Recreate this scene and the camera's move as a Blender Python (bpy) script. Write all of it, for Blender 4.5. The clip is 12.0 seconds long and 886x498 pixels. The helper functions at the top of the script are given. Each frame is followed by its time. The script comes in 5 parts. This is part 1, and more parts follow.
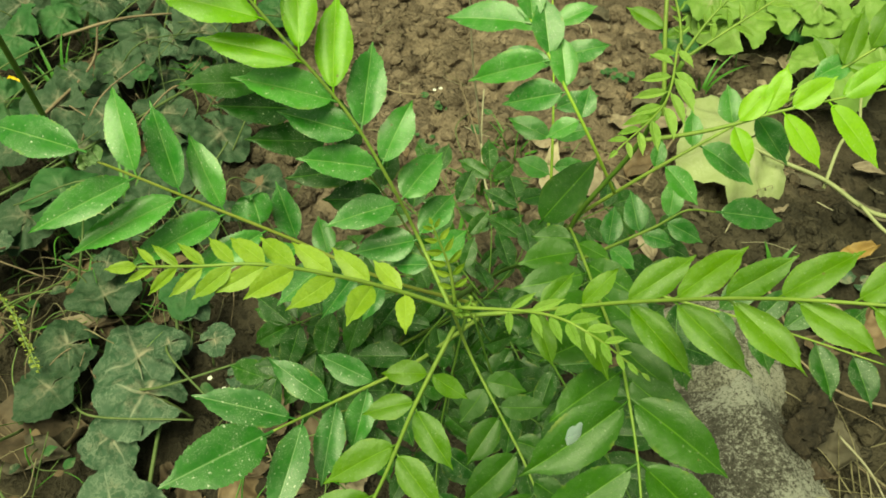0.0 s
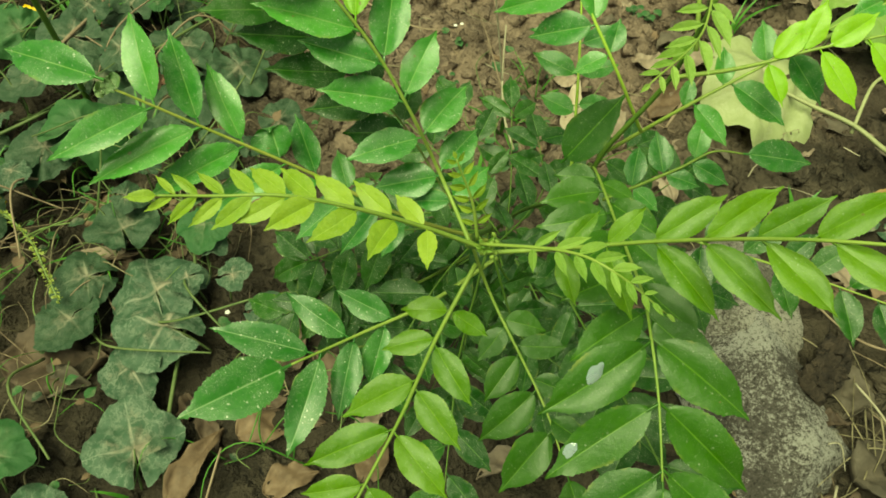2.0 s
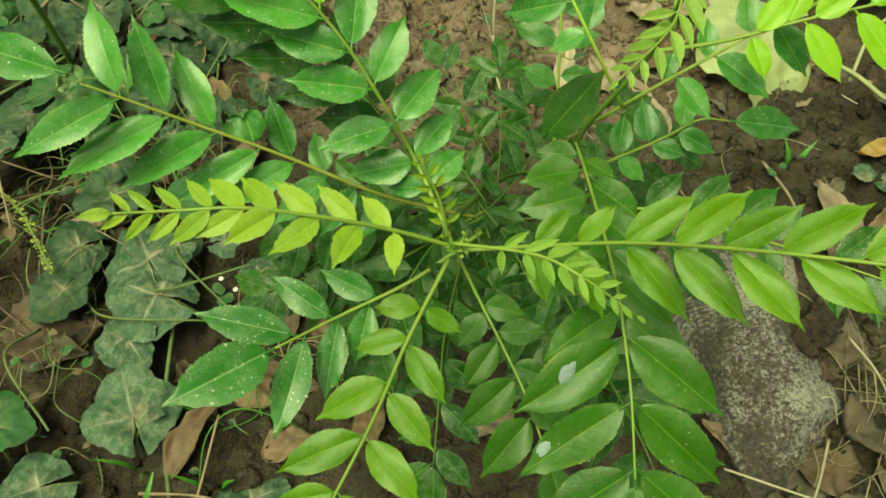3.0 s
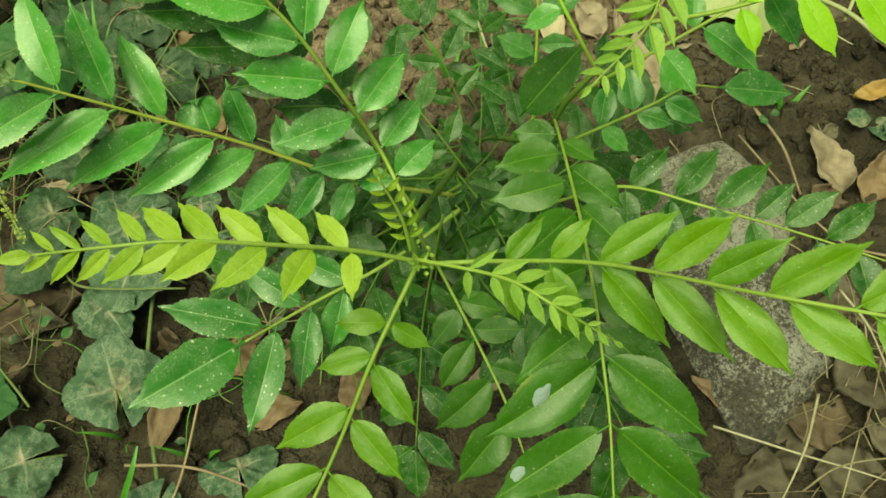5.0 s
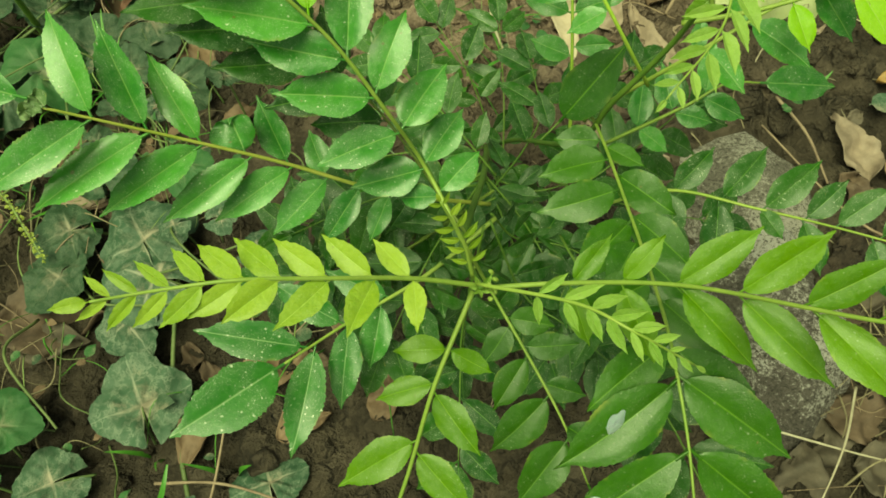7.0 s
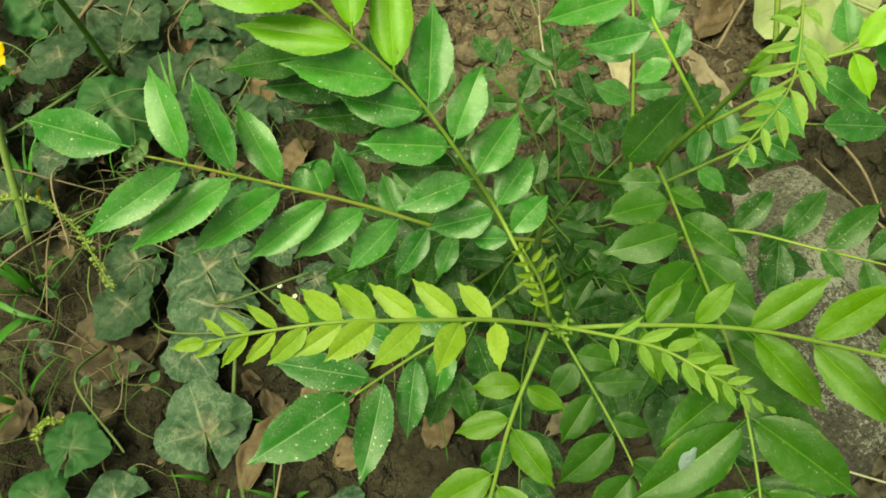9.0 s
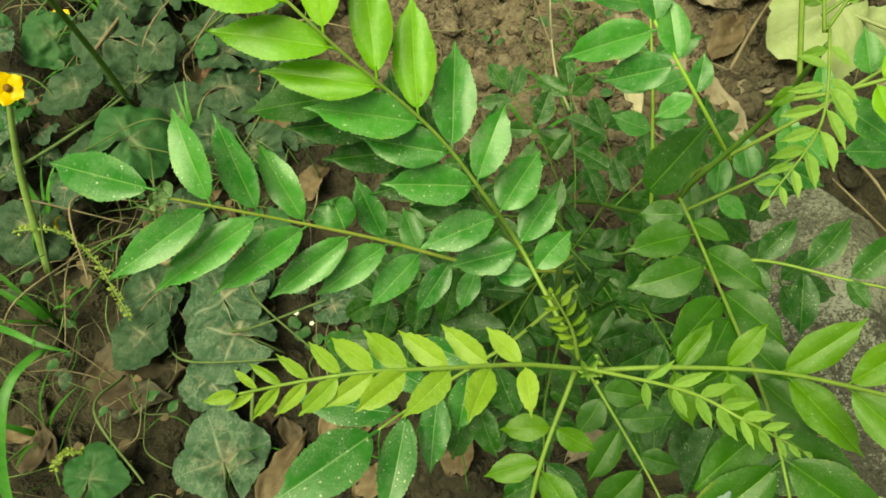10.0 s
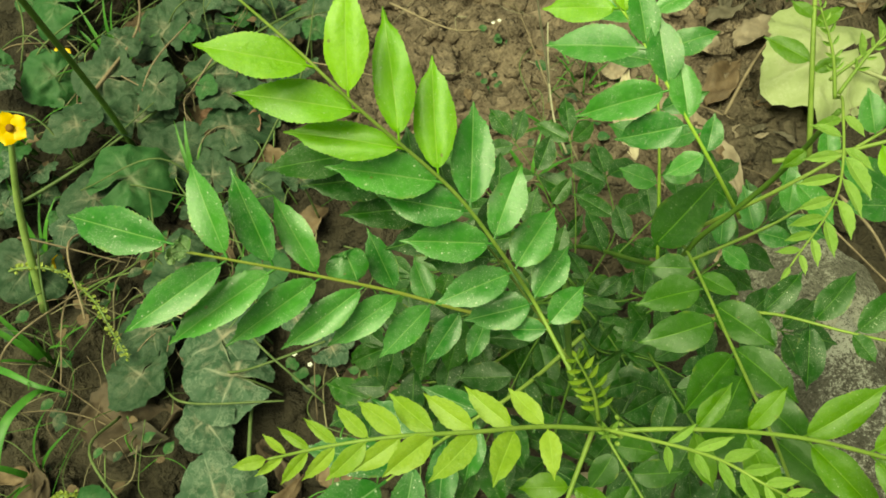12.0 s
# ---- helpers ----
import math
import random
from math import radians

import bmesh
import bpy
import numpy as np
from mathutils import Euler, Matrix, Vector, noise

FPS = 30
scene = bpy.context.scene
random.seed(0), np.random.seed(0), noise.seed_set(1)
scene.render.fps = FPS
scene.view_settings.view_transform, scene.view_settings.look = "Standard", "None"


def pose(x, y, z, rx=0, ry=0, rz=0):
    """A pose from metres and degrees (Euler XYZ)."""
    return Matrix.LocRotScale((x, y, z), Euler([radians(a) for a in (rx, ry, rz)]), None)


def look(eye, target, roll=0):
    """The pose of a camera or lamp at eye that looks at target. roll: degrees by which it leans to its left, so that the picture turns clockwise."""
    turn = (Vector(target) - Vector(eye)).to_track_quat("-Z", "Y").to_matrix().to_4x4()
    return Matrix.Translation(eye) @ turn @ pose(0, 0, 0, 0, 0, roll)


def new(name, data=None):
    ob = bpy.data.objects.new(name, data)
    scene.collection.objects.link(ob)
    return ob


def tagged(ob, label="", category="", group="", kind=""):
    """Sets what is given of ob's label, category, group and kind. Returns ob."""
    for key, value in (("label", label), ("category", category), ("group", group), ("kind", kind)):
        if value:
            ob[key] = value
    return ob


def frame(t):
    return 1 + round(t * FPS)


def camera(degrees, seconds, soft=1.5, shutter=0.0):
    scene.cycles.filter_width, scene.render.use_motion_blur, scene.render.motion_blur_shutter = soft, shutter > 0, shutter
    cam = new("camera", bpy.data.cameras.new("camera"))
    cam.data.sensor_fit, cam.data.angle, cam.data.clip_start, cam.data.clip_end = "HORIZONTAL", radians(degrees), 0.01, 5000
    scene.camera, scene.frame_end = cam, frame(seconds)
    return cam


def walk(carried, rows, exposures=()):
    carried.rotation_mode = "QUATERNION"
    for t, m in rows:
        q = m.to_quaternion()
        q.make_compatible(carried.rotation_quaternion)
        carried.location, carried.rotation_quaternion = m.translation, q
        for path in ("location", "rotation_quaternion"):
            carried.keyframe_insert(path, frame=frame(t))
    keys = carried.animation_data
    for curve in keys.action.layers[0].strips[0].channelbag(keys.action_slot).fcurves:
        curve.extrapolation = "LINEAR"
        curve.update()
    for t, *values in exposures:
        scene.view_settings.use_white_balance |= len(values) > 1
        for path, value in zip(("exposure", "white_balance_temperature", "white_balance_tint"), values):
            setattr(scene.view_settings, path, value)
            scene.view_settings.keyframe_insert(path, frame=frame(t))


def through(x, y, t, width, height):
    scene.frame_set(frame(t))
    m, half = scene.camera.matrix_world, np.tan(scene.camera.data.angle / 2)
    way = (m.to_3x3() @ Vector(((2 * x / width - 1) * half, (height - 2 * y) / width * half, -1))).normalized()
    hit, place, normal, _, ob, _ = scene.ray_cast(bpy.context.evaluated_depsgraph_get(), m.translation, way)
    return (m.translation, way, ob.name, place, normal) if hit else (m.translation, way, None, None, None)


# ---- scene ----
cam = camera(56.46, 12.0, soft=1.75)
# seconds, eye, target, roll
PATH = [
    (0, (-0.0010, 0.0035, 0.7002), (0.0036, 0.6273, -0.0813), -0.01),
    (0.5, (0.0008, 0.0019, 0.6914), (0.0045, 0.6212, -0.0937), 0.55),
    (1, (-0.0045, 0.0072, 0.6954), (-0.0028, 0.6095, -0.1029), 0.05),
    (1.5, (-0.0075, 0.0106, 0.6976), (-0.0104, 0.5884, -0.1186), -0.34),
    (2, (-0.0032, 0.0050, 0.6954), (-0.0171, 0.5712, -0.1287), -0.39),
    (2.5, (0.0021, 0.0109, 0.6921), (-0.0197, 0.5555, -0.1462), -2.00),
    (3, (0.0071, 0.0219, 0.7012), (-0.0109, 0.5302, -0.1598), -2.20),
    (5, (0.0157, 0.0515, 0.6962), (0.0043, 0.4892, -0.2029), -3.08),
    (5.5, (0.0125, 0.0580, 0.6906), (0.0174, 0.4826, -0.2147), -1.62),
    (6, (0.0118, 0.0575, 0.6868), (0.0148, 0.4852, -0.2171), -2.18),
    (6.5, (0.0060, 0.0600, 0.6884), (-0.0019, 0.4909, -0.2140), -4.22),
    (8.5, (-0.0067, 0.0712, 0.7018), (-0.0543, 0.5153, -0.1929), -9.98),
    (9, (-0.0091, 0.0620, 0.7066), (-0.0774, 0.5252, -0.1770), -11.02),
    (9.5, (0.0002, 0.0620, 0.7037), (-0.0923, 0.5340, -0.1731), -14.59),
    (10, (-0.0132, 0.0690, 0.7100), (-0.0936, 0.5512, -0.1624), -12.72),
    (10.5, (-0.0231, 0.0786, 0.7130), (-0.0914, 0.5692, -0.1557), -11.58),
    (11, (-0.0158, 0.0767, 0.7119), (-0.0965, 0.5788, -0.1491), -12.92),
    (11.5, (-0.0163, 0.0823, 0.7182), (-0.0925, 0.5880, -0.1412), -12.78),
    (12, (-0.0219, 0.0747, 0.7175), (-0.0859, 0.5913, -0.1363), -10.27),
]
walk(cam, [(t, look(eye, target, roll)) for t, eye, target, roll in PATH])

# ---- light ----
world = bpy.data.worlds.new("sky")
scene.world = world
world.use_nodes = True
wn = world.node_tree.nodes
sky = wn.new("ShaderNodeTexSky")
sky.sky_type, sky.sun_disc = "NISHITA", False
sky.sun_elevation, sky.sun_rotation = radians(73), radians(-138)
haze = wn.new("ShaderNodeHueSaturation")  # a thin white overcast
haze.inputs["Saturation"].default_value = 0.15
world.node_tree.links.new(sky.outputs["Color"], haze.inputs["Color"])
wn["Background"].inputs["Strength"].default_value = 0.049
world.node_tree.links.new(haze.outputs["Color"], wn["Background"].inputs["Color"])
sun = new("sun", bpy.data.lights.new("sun", "SUN"))
sun.data.energy, sun.data.angle, sun.data.color = 3.5, radians(40), (1.0, 0.94, 0.78)
sun.matrix_world = look((-0.20, -0.22, 1.0), (0, 0, 0))
scene.view_settings.exposure = 0.71
scene.view_settings.use_white_balance = True
scene.view_settings.white_balance_temperature, scene.view_settings.white_balance_tint = 8900, -30


# ---- materials ----
def material(name):
    m = bpy.data.materials.new(name)
    m.use_nodes = True
    nt = m.node_tree
    return m, nt.nodes, nt.links, nt.nodes["Principled BSDF"]


def ramp(nodes, stops):
    r = nodes.new("ShaderNodeValToRGB")
    e = r.color_ramp.elements
    while len(e) < len(stops):
        e.new(0.5)
    for el, (p, c) in zip(e, stops):
        el.position, el.color = p, (*c, 1) if len(c) == 3 else c
    return r


def noise_tex(nodes, links, scale, detail=4, rough=0.55, vector=None):
    n = nodes.new("ShaderNodeTexNoise")
    n.inputs["Scale"].default_value, n.inputs["Detail"].default_value, n.inputs["Roughness"].default_value = scale, detail, rough
    if vector:
        links.new(vector, n.inputs["Vector"])
    return n


def mixc(nodes, links, fac, a, b, mode="MIX"):
    n = nodes.new("ShaderNodeMix")
    n.data_type, n.blend_type = "RGBA", mode
    for sock, v in ((n.inputs[0], fac), (n.inputs[6], a), (n.inputs[7], b)):
        if isinstance(v, (int, float)):
            sock.default_value = v
        elif isinstance(v, tuple):
            sock.default_value = (*v, 1)
        else:
            links.new(v, sock)
    return n.outputs[2]


def maths(nodes, links, op, a, b=0.0, clamp=False):
    n = nodes.new("ShaderNodeMath")
    n.operation, n.use_clamp = op, clamp
    for sock, v in zip(n.inputs, (a, b)):
        if isinstance(v, (int, float)):
            sock.default_value = v
        else:
            links.new(v, sock)
    return n.outputs[0]


def bump(nodes, links, height, strength, distance, bsdf):
    b = nodes.new("ShaderNodeBump")
    b.inputs["Strength"].default_value, b.inputs["Distance"].default_value = strength, distance
    links.new(height, b.inputs["Height"])
    links.new(b.outputs[0], bsdf.inputs["Normal"])
    return b


def leaf_material(name, deep, pale, rib, dust=0.3, through=0.32, rough=0.42, sideveins=0.35, gloss=0.24, splash=0.42):
    """A leaflet: midrib, slanting side veins, dust specks, light coming through the blade."""
    m, nodes, links, bsdf = material(name)
    uv = nodes.new("ShaderNodeUVMap")
    sep = nodes.new("ShaderNodeSeparateXYZ")
    links.new(uv.outputs[0], sep.inputs[0])
    info = nodes.new("ShaderNodeObjectInfo")
    own = nodes.new("ShaderNodeCombineXYZ")  # leaf coordinates in true proportion, shifted from leaf to leaf
    links.new(maths(nodes, links, "ADD", sep.outputs[0], maths(nodes, links, "MULTIPLY", info.outputs["Random"], 37.3)), own.inputs[0])
    links.new(maths(nodes, links, "ADD", maths(nodes, links, "MULTIPLY", sep.outputs[1], 0.42), maths(nodes, links, "MULTIPLY", info.outputs["Random"], 91.7)), own.inputs[1])
    own = own.outputs[0]
    crumple = noise_tex(nodes, links, 7, 2, 0.5, own)
    across = maths(nodes, links, "ABSOLUTE", maths(nodes, links, "SUBTRACT", sep.outputs[1], 0.5))
    midrib = maths(nodes, links, "SUBTRACT", 1.0, maths(nodes, links, "MULTIPLY", across, 38.0), True)
    slant = maths(nodes, links, "SUBTRACT", maths(nodes, links, "MULTIPLY", sep.outputs[0], 10.0), maths(nodes, links, "MULTIPLY", across, 6.0))
    slant = maths(nodes, links, "ADD", slant, maths(nodes, links, "MULTIPLY", crumple.outputs[0], 0.6))
    wave = maths(nodes, links, "FRACT", slant)
    vein = maths(nodes, links, "SUBTRACT", 1.0, maths(nodes, links, "MULTIPLY", maths(nodes, links, "ABSOLUTE", maths(nodes, links, "SUBTRACT", wave, 0.5)), 9.0), True)
    blot = noise_tex(nodes, links, 5, 4, 0.65, own)
    shade = maths(nodes, links, "ADD", maths(nodes, links, "MULTIPLY", info.outputs["Random"], 0.85), maths(nodes, links, "MULTIPLY", maths(nodes, links, "SUBTRACT", blot.outputs[0], 0.47), 0.9), True)
    pebble = noise_tex(nodes, links, 22, 3, 0.6, own)
    shade = maths(nodes, links, "ADD", shade, maths(nodes, links, "MULTIPLY", maths(nodes, links, "SUBTRACT", pebble.outputs[0], 0.5), 0.9), True)
    col = mixc(nodes, links, shade, deep, pale)
    col = mixc(nodes, links, maths(nodes, links, "MULTIPLY", vein, sideveins), col, pale)
    col = mixc(nodes, links, maths(nodes, links, "MULTIPLY", midrib, 0.8), col, rib)
    # yellowed, nibbled stretches of the margin
    edge = maths(nodes, links, "MULTIPLY", maths(nodes, links, "SUBTRACT", across, 0.42), 12.0, True)
    patch = noise_tex(nodes, links, 6, 2, 0.5, own)
    wear = maths(nodes, links, "MULTIPLY", edge, maths(nodes, links, "MULTIPLY", maths(nodes, links, "SUBTRACT", patch.outputs[0], 0.5), 5.0, True), True)
    col = mixc(nodes, links, maths(nodes, links, "MULTIPLY", wear, 0.45), col, (0.40, 0.40, 0.09))
    # a few brown dead spots
    scar = nodes.new("ShaderNodeTexVoronoi")
    scar.voronoi_dimensions = "2D"
    scar.inputs["Scale"].default_value = 5.5
    links.new(own, scar.inputs["Vector"])
    dead = maths(nodes, links, "MULTIPLY", maths(nodes, links, "SUBTRACT", 0.12, scar.outputs["Distance"]), 18.0, True)
    dead = maths(nodes, links, "MULTIPLY", dead, maths(nodes, links, "GREATER_THAN", patch.outputs[0], 0.66))
    col = mixc(nodes, links, maths(nodes, links, "MULTIPLY", dead, 0.75), col, (0.16, 0.13, 0.045))
    # dust: fine grit gathered in drifts, and dried drops
    vor = nodes.new("ShaderNodeTexVoronoi")
    vor.voronoi_dimensions = "2D"
    vor.inputs["Scale"].default_value = 15
    links.new(own, vor.inputs["Vector"])
    tiny = nodes.new("ShaderNodeTexVoronoi")
    tiny.voronoi_dimensions = "2D"
    tiny.inputs["Scale"].default_value = 46
    links.new(own, tiny.inputs["Vector"])
    drift = noise_tex(nodes, links, 4.5, 4, 0.65, own)
    film = maths(nodes, links, "MULTIPLY", maths(nodes, links, "SUBTRACT", drift.outputs[0], 0.41), 6.0, True)
    fine = noise_tex(nodes, links, 60, 3, 0.7, own)
    ragged = maths(nodes, links, "MULTIPLY", maths(nodes, links, "SUBTRACT", fine.outputs[0], 0.5), 0.55)
    pick = nodes.new("ShaderNodeSeparateColor")  # each cell's own chance and size of a splash
    links.new(vor.outputs["Color"], pick.inputs[0])
    size = maths(nodes, links, "MULTIPLY", maths(nodes, links, "SUBTRACT", pick.outputs[0], 0.55), splash)
    spots = maths(nodes, links, "MULTIPLY", maths(nodes, links, "SUBTRACT", maths(nodes, links, "ADD", size, ragged), vor.outputs["Distance"]), 9.0, True)
    dots = maths(nodes, links, "MULTIPLY", maths(nodes, links, "SUBTRACT", maths(nodes, links, "ADD", 0.10, ragged), tiny.outputs["Distance"]), 10.0, True)
    grit = maths(nodes, links, "MULTIPLY", maths(nodes, links, "SUBTRACT", fine.outputs[0], 0.56), 8.0, True)
    grime = maths(nodes, links, "MULTIPLY", film, maths(nodes, links, "MAXIMUM", dots, maths(nodes, links, "ADD", maths(nodes, links, "MULTIPLY", grit, 0.4), 0.06)), True)
    grime = maths(nodes, links, "MAXIMUM", grime, maths(nodes, links, "MULTIPLY", spots, maths(nodes, links, "MULTIPLY", maths(nodes, links, "SUBTRACT", drift.outputs[0], 0.36), 5.0, True)))
    grime = maths(nodes, links, "MULTIPLY", grime, dust, True)
    col = mixc(nodes, links, grime, col, (0.70, 0.73, 0.62))
    links.new(col, bsdf.inputs["Base Color"])
    r = maths(nodes, links, "ADD", maths(nodes, links, "ADD", rough - 0.05, maths(nodes, links, "MULTIPLY", blot.outputs[0], 0.24)), maths(nodes, links, "MULTIPLY", grime, 0.4), True)
    links.new(r, bsdf.inputs["Roughness"])
    bsdf.inputs["Specular IOR Level"].default_value = 0.42
    bsdf.inputs["Coat Weight"].default_value, bsdf.inputs["Coat Roughness"].default_value = gloss, 0.27
    relief = maths(nodes, links, "ADD", maths(nodes, links, "MULTIPLY", vein, -0.05), maths(nodes, links, "MULTIPLY", midrib, -0.15))
    relief = maths(nodes, links, "ADD", relief, maths(nodes, links, "MULTIPLY", crumple.outputs[0], 1.3))
    relief = maths(nodes, links, "ADD", relief, maths(nodes, links, "MULTIPLY", fine.outputs[0], 0.40))
    relief = maths(nodes, links, "ADD", relief, maths(nodes, links, "MULTIPLY", pebble.outputs[0], 0.35))
    b = bump(nodes, links, relief, 0.6, 0.0006, bsdf)
    tl = nodes.new("ShaderNodeBsdfTranslucent")
    tcol = mixc(nodes, links, 1.0, col, (1.10, 1.35, 0.50), "MULTIPLY")
    links.new(tcol, tl.inputs["Color"])
    links.new(b.outputs[0], tl.inputs["Normal"])
    mix = nodes.new("ShaderNodeMixShader")
    mix.inputs[0].default_value = through
    links.new(bsdf.outputs[0], mix.inputs[1])
    links.new(tl.outputs[0], mix.inputs[2])
    links.new(mix.outputs[0], nodes["Material Output"].inputs["Surface"])
    return m


def plain(name, a, b, scale, rough=0.6, relief=0.3, depth=0.001, spec=0.4):
    """Two colours mottled at two scales, with a fine relief."""
    m, nodes, links, bsdf = material(name)
    tc = nodes.new("ShaderNodeTexCoord")
    info = nodes.new("ShaderNodeObjectInfo")
    n1 = noise_tex(nodes, links, scale, 5, 0.6, tc.outputs["Object"])
    n2 = noise_tex(nodes, links, scale * 6, 3, 0.6, tc.outputs["Object"])
    f = maths(nodes, links, "ADD", maths(nodes, links, "MULTIPLY", maths(nodes, links, "SUBTRACT", n1.outputs[0], 0.5), 2.2), maths(nodes, links, "ADD", maths(nodes, links, "MULTIPLY", maths(nodes, links, "SUBTRACT", n2.outputs[0], 0.5), 1.0), maths(nodes, links, "ADD", 0.25, maths(nodes, links, "MULTIPLY", info.outputs["Random"], 0.5))), True)
    links.new(mixc(nodes, links, f, a, b), bsdf.inputs["Base Color"])
    bsdf.inputs["Roughness"].default_value, bsdf.inputs["Specular IOR Level"].default_value = rough, spec
    bump(nodes, links, maths(nodes, links, "ADD", n1.outputs[0], n2.outputs[0]), relief, depth, bsdf)
    return m


def soil_material():
    m, nodes, links, bsdf = material("garden_soil")
    tc = nodes.new("ShaderNodeNewGeometry")
    big = noise_tex(nodes, links, 5, 5, 0.6, tc.outputs["Position"])
    mid = noise_tex(nodes, links, 38, 5, 0.65, tc.outputs["Position"])
    fine = noise_tex(nodes, links, 260, 4, 0.7, tc.outputs["Position"])
    base = ramp(nodes, [(0.37, (0.018, 0.014, 0.010)), (0.5, (0.058, 0.046, 0.033)), (0.66, (0.135, 0.108, 0.080))])
    f = maths(nodes, links, "ADD", maths(nodes, links, "MULTIPLY", big.outputs[0], 0.55), maths(nodes, links, "ADD", maths(nodes, links, "MULTIPLY", mid.outputs[0], 0.3), maths(nodes, links, "MULTIPLY", fine.outputs[0], 0.17)))
    links.new(f, base.inputs[0])
    vor = nodes.new("ShaderNodeTexVoronoi")
    vor.feature = "DISTANCE_TO_EDGE"
    vor.inputs["Scale"].default_value = 17
    warp = nodes.new("ShaderNodeVectorMath")
    warp.operation = "MULTIPLY_ADD"
    links.new(mid.outputs["Color"], warp.inputs[0])
    warp.inputs[1].default_value = (0.07, 0.07, 0.07)
    links.new(tc.outputs["Position"], warp.inputs[2])
    links.new(warp.outputs[0], vor.inputs["Vector"])
    crack = maths(nodes, links, "MULTIPLY", vor.outputs["Distance"], 9.0, True)
    h = maths(nodes, links, "ADD", maths(nodes, links, "MULTIPLY", crack, 0.5), maths(nodes, links, "ADD", maths(nodes, links, "MULTIPLY", mid.outputs[0], 1.4), maths(nodes, links, "MULTIPLY", fine.outputs[0], 0.45)))
    bump(nodes, links, h, 1.0, 0.014, bsdf)
    # a ragged paler patch of soil around one point behind the shrub
    far = nodes.new("ShaderNodeVectorMath")
    far.operation = "DISTANCE"
    links.new(tc.outputs["Position"], far.inputs[0])
    far.inputs[1].default_value = (0.07, 0.88, 0.0)
    ragged = maths(nodes, links, "ADD", far.outputs["Value"], maths(nodes, links, "MULTIPLY", maths(nodes, links, "SUBTRACT", big.outputs[0], 0.5), 0.5))
    paler = maths(nodes, links, "MULTIPLY", maths(nodes, links, "SUBTRACT", 0.42, ragged), 5.0, True)
    lumpy = maths(nodes, links, "ADD", maths(nodes, links, "MULTIPLY", mid.outputs[0], 0.65), maths(nodes, links, "MULTIPLY", fine.outputs[0], 0.35))
    lumpy = maths(nodes, links, "ADD", maths(nodes, links, "MULTIPLY", maths(nodes, links, "SUBTRACT", lumpy, 0.5), 2.6), 0.42, True)
    pale = mixc(nodes, links, lumpy, (0.125, 0.088, 0.066), (0.50, 0.375, 0.29))
    links.new(mixc(nodes, links, maths(nodes, links, "MULTIPLY", paler, 0.85), base.outputs[0], pale), bsdf.inputs["Base Color"])
    bsdf.inputs["Roughness"].default_value, bsdf.inputs["Specular IOR Level"].default_value = 0.82, 0.3
    return m


def stone_material(name, dark, middle, light, lichen):
    m, nodes, links, bsdf = material(name)
    tc = nodes.new("ShaderNodeTexCoord")
    big = noise_tex(nodes, links, 13, 4, 0.6, tc.outputs["Object"])
    mid = noise_tex(nodes, links, 260, 5, 0.75, tc.outputs["Object"])
    fine = noise_tex(nodes, links, 640, 4, 0.8, tc.outputs["Object"])
    base = ramp(nodes, [(0.38, dark), (0.50, middle), (0.62, light)])
    links.new(maths(nodes, links, "ADD", maths(nodes, links, "MULTIPLY", big.outputs[0], 0.40), maths(nodes, links, "ADD", maths(nodes, links, "MULTIPLY", mid.outputs[0], 0.35), maths(nodes, links, "MULTIPLY", fine.outputs[0], 0.25))), base.inputs[0])
    speck = maths(nodes, links, "ADD", maths(nodes, links, "MULTIPLY", mid.outputs[0], 0.55), maths(nodes, links, "MULTIPLY", fine.outputs[0], 0.45))
    where = maths(nodes, links, "MULTIPLY", maths(nodes, links, "SUBTRACT", big.outputs[0], 0.38), 4.0, True)
    crust = maths(nodes, links, "MULTIPLY", maths(nodes, links, "SUBTRACT", maths(nodes, links, "ADD", speck, maths(nodes, links, "MULTIPLY", where, 0.15)), 0.575), 16.0, True)
    col = mixc(nodes, links, maths(nodes, links, "MULTIPLY", crust, 0.9), base.outputs[0], lichen)
    pit = maths(nodes, links, "MULTIPLY", maths(nodes, links, "SUBTRACT", 0.465, speck), 20.0, True)
    col = mixc(nodes, links, maths(nodes, links, "MULTIPLY", pit, 0.85), col, (0.022, 0.019, 0.016))
    links.new(col, bsdf.inputs["Base Color"])
    bsdf.inputs["Roughness"].default_value = 0.92
    bump(nodes, links, maths(nodes, links, "ADD", mid.outputs[0], maths(nodes, links, "MULTIPLY", fine.outputs[0], 0.6)), 0.9, 0.004, bsdf)
    return m


